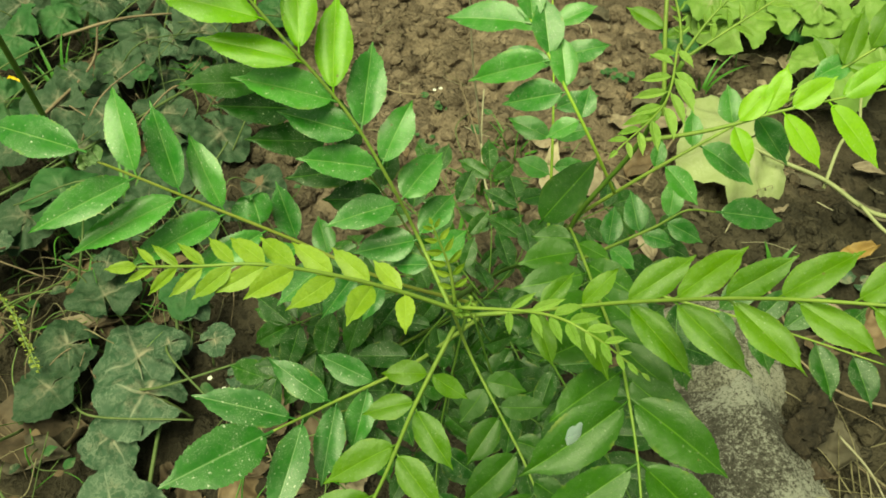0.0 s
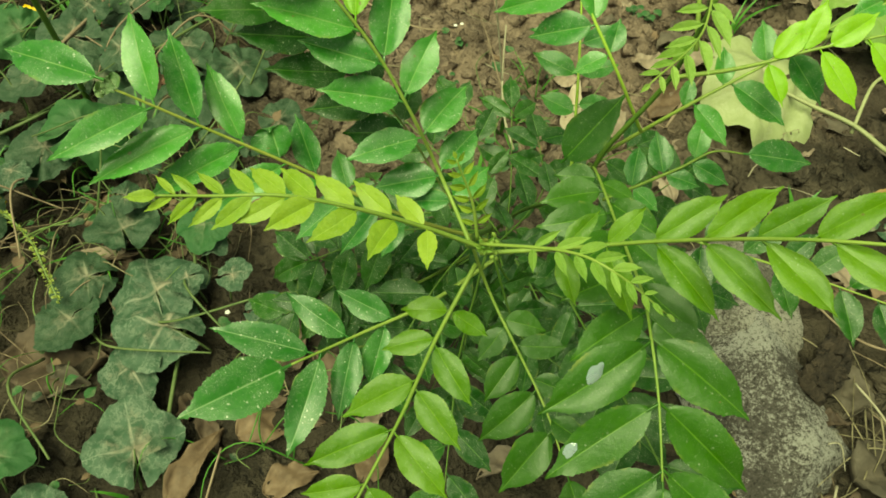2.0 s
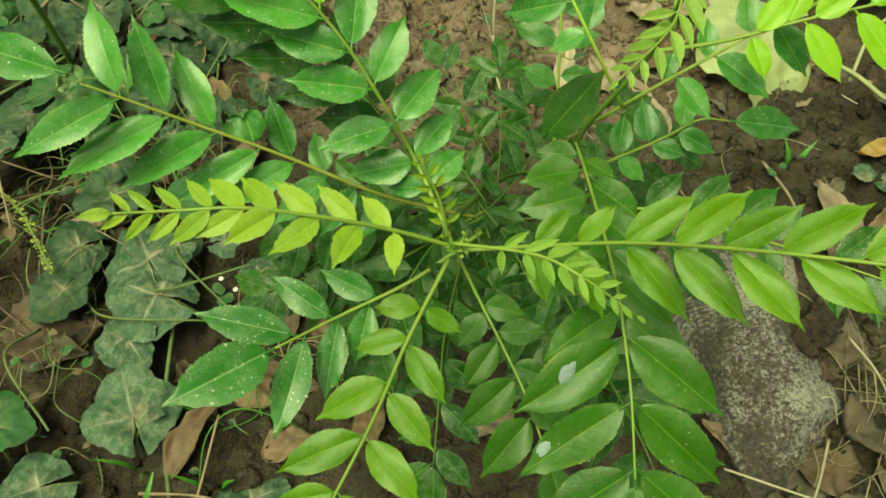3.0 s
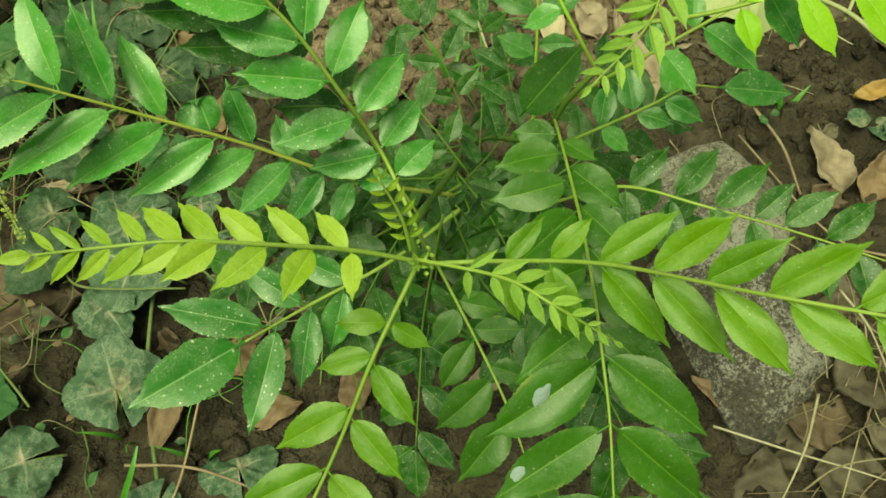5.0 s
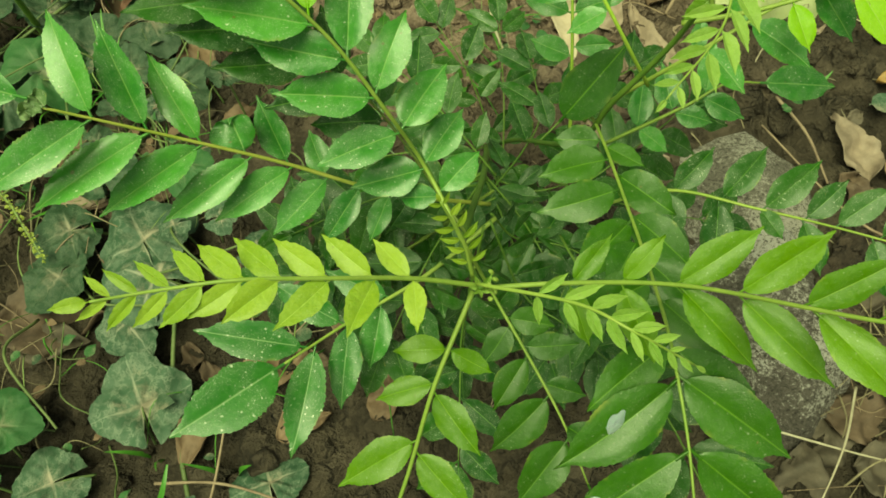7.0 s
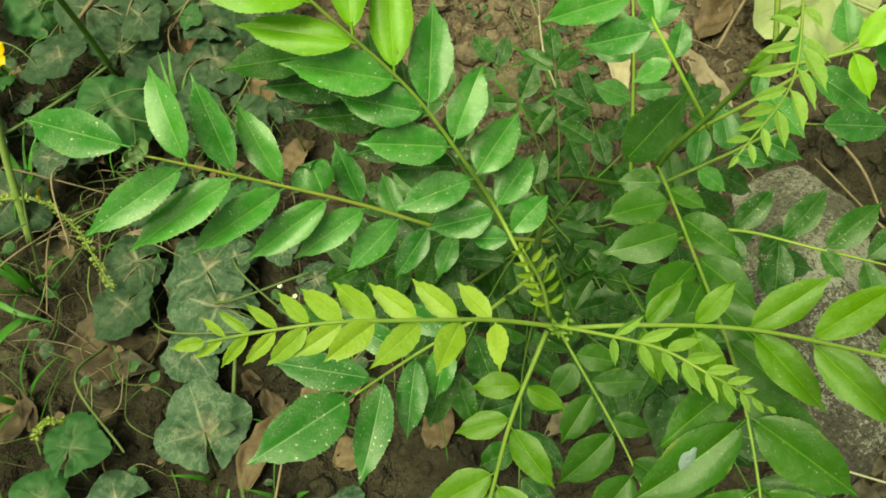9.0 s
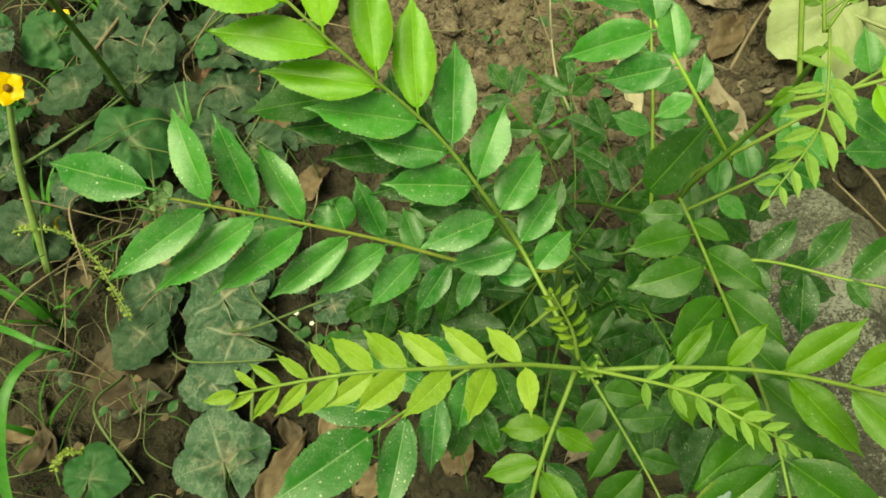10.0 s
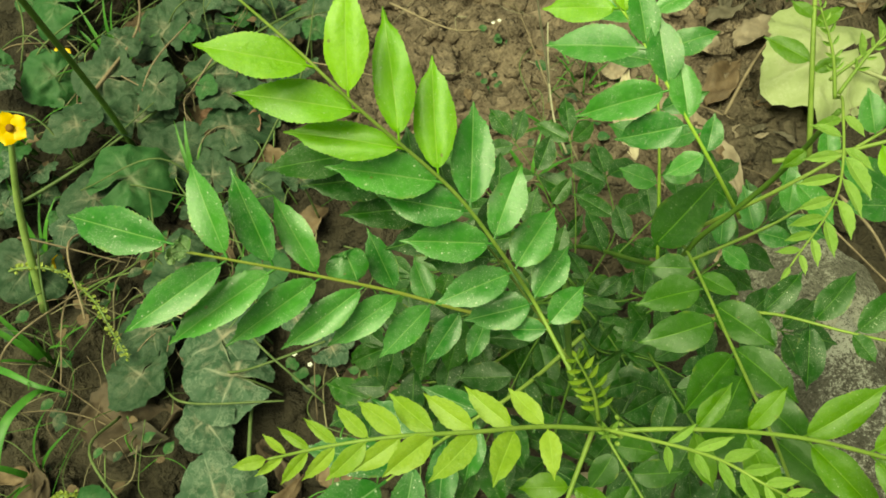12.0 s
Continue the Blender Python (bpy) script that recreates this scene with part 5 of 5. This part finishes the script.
for k in range(26):
    x, y = rng.uniform(0.12, 0.58), rng.uniform(0.56, 1.0)
    dry_leaf(x, y, rng.uniform(0.03, 0.08), rng.uniform(0.016, 0.036), rng.uniform(0, 360), rng.uniform(0.3, 1.1), rng.choice((DRY, DRY_PALE, DRY_GREY, DRY_PALE)), "small dry leaf on pale soil", rng.uniform(0.004, 0.014), rng.uniform(-20, 20))

# a pale strip of bark
bark = dry_leaf(0.137, 0.665, 0.14, 0.026, 88, 0.25, plain("pale_bark", (0.28, 0.22, 0.16), (0.44, 0.37, 0.28), 30), "pale flat strip of dead bark on soil")


def bark_chunk():
    a, c = Vector((0.306, 0.318, 0.026)), Vector((0.352, 0.372, 0.022))
    p = spline([a, a.lerp(c, 0.5) + Vector((0.004, -0.003, 0.004)), c], 24)
    axis = (c - a).normalized()
    verts, faces = tube(p, 0.015, 0.012, 30, 0.12)
    rough = []
    for v in verts:
        d = v - a - axis * (v - a).dot(axis)
        grain = noise.noise(Vector((d.normalized().x * 5, d.normalized().z * 5, (v - a).dot(axis) * 22)))
        rough.append(v + d * (0.55 * grain + 0.35 * noise.noise(v * 170)) + axis * 0.010 * noise.noise(v * 120 + Vector((7, 0, 0))))
    ob = new("wood_chunk", mesh_of("wood_chunk", [v - a for v in rough], faces, plain("rotten_wood", (0.018, 0.013, 0.010), (0.075, 0.055, 0.040), 60, 0.9, 1.0, 0.005)))
    ob.location = a - Vector((0, 0, 0.008))
    tagged(ob, "short dark chunk of rotten wood lying against a stone", "wood")


bark_chunk()


# ---- twigs, straw, grass ----
def strand(name, pts, r0, r1, mat, label, category, group):
    p = spline(pts, 7)
    ob = new(name, tube_mesh(name, p, r0, r1, mat, p[0], 5, 0.3))
    ob.location = p[0]
    return tagged(ob, label, category, group)


def twig(pts, r):
    strand("twig", pts, r, r * 0.6, TWIG, "thin dry twig lying on soil", "twig", "twigs")


twig([(0.32, 0.53, 0.012), (0.335, 0.48, 0.02), (0.345, 0.43, 0.012)], 0.002)
twig([(-0.25, 0.12, 0.01), (-0.215, 0.17, 0.014), (-0.20, 0.26, 0.02)], 0.0016)
twig([(-0.26, 0.195, 0.012), (-0.20, 0.190, 0.016), (-0.13, 0.165, 0.010)], 0.0015)
twig([(0.17, 0.63, 0.01), (0.195, 0.66, 0.014), (0.24, 0.635, 0.012)], 0.0012)
twig([(0.05, 0.67, 0.03), (0.03, 0.74, 0.06), (0.02, 0.80, 0.05)], 0.0012)
twig([(0.23, 0.64, 0.015), (0.27, 0.70, 0.022), (0.33, 0.78, 0.015)], 0.0022)
twig([(-0.13, 0.86, 0.012), (-0.06, 0.80, 0.02), (-0.02, 0.80, 0.012)], 0.0014)
twig([(0.42, 0.36, 0.012), (0.36, 0.385, 0.018), (0.30, 0.50, 0.010)], 0.0016)
twig([(-0.47, 0.86, 0.06), (-0.40, 0.88, 0.07), (-0.34, 0.92, 0.05)], 0.0022)
twig([(-0.46, 0.72, 0.05), (-0.42, 0.80, 0.06), (-0.44, 0.90, 0.05)], 0.0022)
for i in range(80):
    x, y, a, ln = rng.uniform(0.29, 0.52), rng.uniform(0.06, 0.36), rng.uniform(0, 6.28), rng.uniform(0.04, 0.14)
    z = ground_height(x, y) + rng.uniform(0.004, 0.02)
    d = Vector((math.cos(a), math.sin(a), 0)) * ln
    c = Vector((x, y, z))
    strand("straw", [c - d * 0.5, c + Vector((rng.uniform(-.022, .022), rng.uniform(-.022, .022), rng.uniform(0, .008))), c + d * 0.5 + Vector((0, 0, rng.uniform(-0.004, 0.01)))], rng.uniform(0.0004, 0.0010), 0.0003, rng.choice((STRAW, TWIG, STRAW)), "dry straw stalk lying on soil", "straw", "dry straw")


strand("dry_stalk", [(0.060, 0.608, 0.012), (0.050, 0.636, 0.030), (0.047, 0.670, 0.050), (0.049, 0.708, 0.060), (0.052, 0.743, 0.070)], 0.0016, 0.0009, PALE_STRAW, "pale jointed dry grass stalk leaning over soil", "grass stalk", "")
for i in range(70):
    x, y, a, ln = rng.uniform(-0.15, 0.58), rng.uniform(0.46, 1.02), rng.uniform(0, 6.28), rng.uniform(0.015, 0.07)
    z = ground_height(x, y) + rng.uniform(0.003, 0.010)
    d, c = Vector((math.cos(a), math.sin(a), 0)) * ln, Vector((x, y, z))
    strand("straw", [c - d * 0.5, c + Vector((rng.uniform(-.012, .012), rng.uniform(-.012, .012), rng.uniform(0, .006))), c + d * 0.5], rng.uniform(0.0003, 0.0009), 0.0003, rng.choice((STRAW, TWIG, PALE_STRAW)), "short bit of dry straw on soil", "straw", "dry straw")
for i in range(55):
    x, y = rng.uniform(-0.15, 0.55), rng.uniform(0.44, 1.0)
    dry_leaf(x, y, rng.uniform(0.010, 0.026), rng.uniform(0.006, 0.016), rng.uniform(0, 360), rng.uniform(0.2, 0.9), rng.choice((DRY_DARK, DRY, DRY_GREY, DRY_PALE)), "tiny crumbled scrap of dead leaf on soil", rng.uniform(0.001, 0.006), rng.uniform(-20, 20))


for pts, r, mat in (([(0.226, 0.213, 0.016), (0.290, 0.187, 0.022), (0.330, 0.174, 0.020), (0.366, 0.162, 0.016)], 0.0015, PALE_STRAW),
                    ([(0.316, 0.236, 0.020), (0.296, 0.196, 0.026), (0.281, 0.170, 0.022), (0.262, 0.140, 0.012)], 0.0017, PALE_STRAW),
                    ([(0.304, 0.232, 0.014), (0.300, 0.210, 0.024), (0.293, 0.195, 0.024)], 0.0013, STRAW),
                    ([(0.350, 0.325, 0.030), (0.362, 0.292, 0.036), (0.374, 0.268, 0.024), (0.382, 0.245, 0.014)], 0.0019, PALE_STRAW),
                    ([(0.362, 0.292, 0.034), (0.360, 0.268, 0.028), (0.352, 0.250, 0.016)], 0.0012, STRAW),
                    ([(0.290, 0.160, 0.012), (0.318, 0.176, 0.022), (0.362, 0.182, 0.020), (0.395, 0.176, 0.012)], 0.0014, STRAW),
                    ([(0.300, 0.248, 0.012), (0.308, 0.266, 0.026), (0.325, 0.270, 0.026), (0.330, 0.252, 0.012)], 0.0012, PALE_STRAW),
                    ([(0.318, 0.150, 0.012), (0.336, 0.194, 0.024), (0.346, 0.206, 0.016), (0.354, 0.190, 0.010)], 0.0010, STRAW)):
    strand("straw", pts, r * 0.72, r * 0.4, mat, "long bleached straw stalk lying beside the stone", "straw", "dry straw")
for x, y, ln, wd, h in ((0.300, 0.205, 0.070, 0.050, 30), (0.345, 0.160, 0.085, 0.060, -20), (0.262, 0.172, 0.060, 0.045, 70), (0.320, 0.120, 0.080, 0.055, 10), (0.385, 0.215, 0.070, 0.055, 60), (0.400, 0.130, 0.080, 0.060, 130)):
    dry_leaf(x, y, ln, wd, h, 0.25, DRY_GREY, "flat grey rotting leaf pressed on soil", 0.004)


def grass_tuft(x, y, n, height, spread, mat, label, seed):
    r = random.Random(seed)
    t = thing("grass_tuft", (x, y, 0), label, "grass", "grass tufts")
    for _ in range(n):
        a, h, s = r.uniform(0, 6.28), height * r.uniform(0.6, 1.1), spread * r.uniform(0.4, 1.1)
        wd = r.uniform(0.0016, 0.0034)
        d = Vector((math.cos(a), math.sin(a), 0))
        side = Vector((-d.y, d.x, 0))
        verts, faces = [], []
        for i in range(9):
            u = i / 8
            c = d * (0.006 + s * u ** 1.5) + Vector((0, 0, h * (u - 0.35 * u * u) * 1.5 - 0.004))
            ww = wd * (1 - u ** 2) + 0.0002
            verts += [c - side * ww, c + Vector((0, 0, -0.4 * ww)), c + side * ww]
        for i in range(8):
            faces += [(3 * i, 3 * i + 1, 3 * i + 4, 3 * i + 3), (3 * i + 1, 3 * i + 2, 3 * i + 5, 3 * i + 4)]
        part("blade", mesh_of("grass_blade", verts, faces, mat), t, Matrix.Translation((x, y, ground_height(x, y))))
    return t


for i, (x, y, n, h, s) in enumerate(((-0.27, 0.225, 2, 0.05, 0.03), (-0.46, 0.30, 4, 0.07, 0.05), (-0.48, 0.42, 7, 0.09, 0.08), (-0.36, 0.47, 6, 0.05, 0.06), (-0.52, 0.55, 8, 0.08, 0.09), (0.05, 0.66, 6, 0.05, 0.05), (0.02, 0.60, 5, 0.05, 0.06), (0.09, 0.72, 6, 0.05, 0.06),
                                     (-0.47, 0.80, 8, 0.09, 0.09), (-0.30, 0.86, 6, 0.06, 0.08), (-0.56, 0.70, 8, 0.08, 0.10), (0.34, 0.83, 6, 0.05, 0.05), (-0.20, 0.20, 2, 0.04, 0.03), (-0.34, 0.60, 5, 0.06, 0.06), (0.36, 0.54, 4, 0.03, 0.03))):
    grass_tuft(x, y, n, h, s, GRASS, "small tuft of green grass", i)


def tangle(x0, x1, y0, y1, n, seed):
    """Thin trailing weed stems, green and dead, lying over one another."""
    r = random.Random(seed)
    t = thing("weed_tangle", ((x0 + x1) / 2, (y0 + y1) / 2, 0), "tangle of thin green and dead weed stems", "weed", "weed tangles")
    for _ in range(n):
        x, y, a, ln = r.uniform(x0, x1), r.uniform(y0, y1), r.uniform(0, 6.28), r.uniform(0.03, 0.11)
        c, d = Vector((x, y, ground_height(x, y) + 0.004)), Vector((math.cos(a), math.sin(a), 0)) * ln
        e = Vector((-d.y, d.x, 0)) * r.uniform(-0.4, 0.4)
        p = spline([c, c + d * 0.35 + e + Vector((0, 0, r.uniform(0.005, 0.035))), c + d * 0.7 + e + Vector((0, 0, r.uniform(0.005, 0.045))), c + d + Vector((0, 0, r.uniform(0.0, 0.04)))], 5)
        w = r.uniform(0.0004, 0.0011)
        part("stem", tube_mesh("weed_stem", p, w, w * 0.6, r.choice((VINE_DARK, GRASS, TWIG, STRAW, VINE)), p[0], 4), t, Matrix.Translation(p[0]))
        if r.random() < 0.55:
            q = r.choice(p[3:])
            dd = Vector((r.uniform(-1, 1), r.uniform(-1, 1), r.uniform(-0.1, 0.5)))
            part("leaf", r.choice(WEED_LEAVES), t, leaflet_pose(q, dd, Vector((r.uniform(-0.4, 0.4), r.uniform(-0.4, 0.4), 1)), r.uniform(0.008, 0.020)))


WEED_LEAVES = []
for i, mat in enumerate((GOURD_GREEN, GOURD_DARK, GOURD_GREEN, DRY)):
    v, f, uv = blade(0.6, 0.25, 0.2, 0.15, 0.05, 60 + i, 0.8, 8, 4, 0.03)
    WEED_LEAVES.append(mesh_of("weed_leaf", v, f, mat, True, uv))
tangle(-0.50, -0.32, 0.42, 0.60, 60, 1)
tangle(-0.48, -0.30, 0.22, 0.42, 45, 2)
tangle(-0.34, -0.20, 0.46, 0.62, 45, 3)
tangle(-0.56, -0.30, 0.62, 0.95, 80, 4)
tangle(-0.20, -0.10, 0.24, 0.42, 25, 5)
tangle(0.02, 0.12, 0.58, 0.74, 24, 6)


# ---- yellow flowers ----
def yellow_flower(at, root, facing, size, label):
    f = thing("yellow_flower", root, label, "flower", "yellow flowers")
    a, b = Vector(root), Vector(at)
    p = spline([a, a.lerp(b, 0.5) + Vector((-0.006, 0.010, 0.01)), b], 8)
    part("stalk", tube_mesh("flower_stalk", p, 0.0046 if size > 0.015 else 0.002, 0.0026 if size > 0.015 else 0.0014, FLOWER_STALK, a, 8), f, Matrix.Translation(a))
    nrm = Vector(facing).normalized()
    u = nrm.orthogonal().normalized()
    w = nrm.cross(u)
    v, fc, uv = blade(0.85, -0.12, -0.12, 0.12, 0.0, 5, 0.8, 10, 6, 0.02)
    petal = mesh_of("petal", v, fc, PETAL)
    for k in range(5):
        t = 2 * math.pi * k / 5
        part("petal", petal, f, leaflet_pose(b, u * math.cos(t) + w * math.sin(t) + nrm * 0.15, nrm, size * rng.uniform(0.9, 1.05)))
    bm = bmesh.new()
    bmesh.ops.create_icosphere(bm, subdivisions=2, radius=size * 0.22)
    me = bpy.data.meshes.new("flower_centre")
    bm.to_mesh(me)
    bm.free()
    me.materials.append(CENTRE)
    part("centre", me, f, Matrix.Translation(b + nrm * size * 0.08))


yellow_flower((-0.438, 0.550, 0.190), (-0.487, 0.47, 0.0), (0.42, -0.42, 0.53), 0.017, "open yellow flower on a thick pale green stalk")
yellow_flower((-0.505, 0.500, 0.03), (-0.52, 0.51, 0.0), (0.5, -0.3, 0.2), 0.011, "small yellow flower near the ground")
yellow_flower((-0.468, 0.510, 0.03), (-0.476, 0.52, 0.0), (0.6, -0.2, 0.1), 0.009, "withering orange-yellow flower near the ground")
yellow_flower((-0.525, 0.80, 0.03), (-0.54, 0.82, 0.0), (0.2, -0.3, 0.7), 0.014, "yellow flower half hidden among leaves")
dry = thing("dry_stalk", (0.050, 0.675, 0.0), "thin pale dry grass stalk standing in soil", "grass stalk")
p = spline([(0.050, 0.675, 0.0), (0.044, 0.672, 0.08), (0.034, 0.670, 0.17), (0.028, 0.668, 0.26)], 8)
part("stalk", tube_mesh("dry_stalk", p, 0.0013, 0.0008, PALE_STRAW, p[0], 5, 0.5), dry, Matrix.Translation(p[0]))
tall = thing("weed_stalk", (-0.42, 0.66, 0.0), "tall bare dark green weed stalk", "weed")
p = spline([(-0.42, 0.665, 0.0), (-0.405, 0.64, 0.12), (-0.381, 0.593, 0.27), (-0.365, 0.56, 0.37)], 8)
part("stalk", tube_mesh("weed_stalk", p, 0.0034, 0.0026, STEM, p[0], 7), tall, Matrix.Translation(p[0]))


def tendril(pts, seed):
    """A trailing shoot set with tiny green flower buds."""
    r = random.Random(seed)
    t = thing("flowering_weed", pts[0], "trailing weed shoot set with tiny yellow-green flower buds", "weed", "flowering weeds")
    p = spline(pts, 9)
    part("stalk", tube_mesh("weed_shoot", p, 0.0016, 0.0008, VINE, p[0], 5), t, Matrix.Translation(p[0]))
    v, fc, uv = blade(0.7, 0.5, 0.2, 0.1, 0.0, seed, 0.8, 6, 4)
    budm = mesh_of("flower_bud", v, fc, BUD, True, uv)
    for q in p[len(p) // 4:]:
        for _ in range(5):
            d = Vector((r.uniform(-1, 1), r.uniform(-1, 1), r.uniform(-0.2, 1))).normalized()
            part("bud", budm, t, leaflet_pose(q + d * 0.0015, d, d.orthogonal(), r.uniform(0.0025, 0.005)))


BUD = plain("weed_bud", (0.26, 0.33, 0.06), (0.44, 0.49, 0.14), 90, 0.6)
tendril([(-0.530, 0.500, 0.0), (-0.510, 0.496, 0.040), (-0.453, 0.486, 0.052), (-0.409, 0.451, 0.052), (-0.388, 0.419, 0.042), (-0.372, 0.395, 0.036)], 3)
tendril([(-0.430, 0.250, 0.0), (-0.420, 0.262, 0.030), (-0.400, 0.270, 0.036), (-0.376, 0.268, 0.026)], 5)
def long_grass(pts, width):
    t = thing("long_grass", pts[0], "broad bright green grass blade arching over the vines", "grass", "long grass blades")
    verts, faces = [], []
    path = spline(pts, 8)
    for i, c in enumerate(path):
        d = (path[min(i + 1, len(path) - 1)] - path[max(i - 1, 0)]).normalized()
        side = d.cross(Vector((0.2, -0.4, 0.9))).normalized()
        ww = width * (0.5 + 0.5 * min(1, i / 8)) * (1 - (i / len(path)) ** 3) + 0.0004
        verts += [c - side * ww, c - Vector((0, 0, 0.35 * ww)), c + side * ww]
    for i in range(len(path) - 1):
        faces += [(3 * i, 3 * i + 1, 3 * i + 4, 3 * i + 3), (3 * i + 1, 3 * i + 2, 3 * i + 5, 3 * i + 4)]
    part("blade", mesh_of("grass_blade", verts, faces, GRASS_BROAD), t, Matrix.Identity(4))


long_grass([(-0.455, 0.200, 0.0), (-0.458, 0.250, 0.045), (-0.448, 0.292, 0.080), (-0.440, 0.321, 0.088), (-0.428, 0.345, 0.080), (-0.424, 0.352, 0.070)], 0.0046)
long_grass([(-0.520, 0.390, 0.0), (-0.500, 0.388, 0.050), (-0.470, 0.376, 0.062), (-0.442, 0.363, 0.058), (-0.420, 0.360, 0.044)], 0.0030)
long_grass([(-0.262, 0.150, 0.0), (-0.250, 0.165, 0.030), (-0.238, 0.182, 0.052), (-0.234, 0.200, 0.058)], 0.0022)


# ---- white flower weeds ----
def small_weed(x, y, seed, n, size, mat, label, flower=False):
    r = random.Random(seed)
    t = thing("small_weed", (x, y, 0), label, "weed", "small weeds")
    g = ground_height(x, y)
    v, fc, uv = blade(0.75, 0.2, 0.2, 0.08, 0.0, seed, 0.7, 8, 4)
    leaf = mesh_of("weed_leaf", v, fc, mat, True, uv)
    for k in range(n):
        a = r.uniform(0, 6.28)
        root = Vector((x + r.uniform(-1, 1) * size * 1.2, y + r.uniform(-1, 1) * size * 1.2, g + r.uniform(0.003, 0.02)))
        part("leaf", leaf, t, leaflet_pose(root, Vector((math.cos(a), math.sin(a), r.uniform(0, 0.4))), Vector((0, 0, 1)), size * r.uniform(0.6, 1.1)))
    if flower:
        for k in range(2):
            c = Vector((x + r.uniform(-1, 1) * size, y + r.uniform(-1, 1) * size, g + 0.028))
            pv, pf, _ = blade(0.8, 0.1, 0.1, 0.0, 0.0, k, 0.8, 6, 4)
            pm = mesh_of("petal", pv, pf, WHITE)
            for q in range(5):
                a = q * 1.2566
                part("petal", pm, t, leaflet_pose(c, Vector((math.cos(a), math.sin(a), 0.2)), Vector((0, 0, 1)), 0.0027))
    return t


small_weed(-0.003, 0.805, 3, 5, 0.012, GOURD_GREEN, "tiny weed with white flowers on bare soil", True)
small_weed(-0.014, 0.735, 4, 9, 0.010, GOURD_GREEN, "tiny clover-like weed on bare soil")
small_weed(0.08, 0.64, 5, 8, 0.016, GOURD_GREEN, "small green weed on soil")
small_weed(-0.215, 0.385, 6, 6, 0.014, GOURD_GREEN, "small weed with white flower buds", True)
small_weed(0.23, 0.85, 7, 12, 0.014, GOURD_GREEN, "low clover patch at the edge of the soil")
small_weed(0.43, 0.505, 8, 5, 0.032, GOURD, "small dusty weed on soil")
small_weed(0.33, 0.515, 9, 4, 0.01, GOURD_GREEN, "small weed seedling on soil")


# ---- loose soil ----
def clods():
    bm = bmesh.new()
    bmesh.ops.create_icosphere(bm, subdivisions=2, radius=1.0)
    base_v, base_f = [v.co.copy() for v in bm.verts], [[v.index for v in f.verts] for f in bm.faces]
    bm.free()
    verts, faces, large = [], [], 0
    for i in range(4400):
        x, y = (rng.uniform(-0.6, 0.6), rng.uniform(0.05, 1.1)) if i < 2600 else (rng.uniform(-0.18, 0.42), rng.uniform(0.52, 1.02))
        r = 0.0015 + 0.0125 * rng.random() ** 4
        g, sd = ground_height(x, y), rng.uniform(0, 99)
        sx, sy, sz = rng.uniform(0.7, 1.3), rng.uniform(0.7, 1.3), rng.uniform(0.5, 0.9)
        shape = []
        for v in base_v:
            q = v * (1 + 0.75 * noise.noise(v * 1.3 + Vector((sd, 0, 0))) + 0.35 * noise.noise(v * 3.1 + Vector((sd, 5, 0))))
            shape.append(Vector((q.x * r * sx, q.y * r * sy, q.z * r * sz)))
        if r > 0.0072 and large < 260:
            large += 1
            ob = new("soil_clod", mesh_of("soil_clod", shape, base_f, SOIL))
            ob.location = (x, y, g + r * 0.05)
            tagged(ob, "rough dry clod of brown soil lying on the ground", "soil clod", "soil clods")
            continue
        k = len(verts)
        verts += [v + Vector((x, y, g + r * 0.05)) for v in shape]
        faces += [[k + a for a in f] for f in base_f]
    ob = new("soil_crumbs", mesh_of("soil_crumbs", verts, faces, SOIL))
    return tagged(ob, "loose crumbs of brown soil", "soil", kind="stuff")


clods()
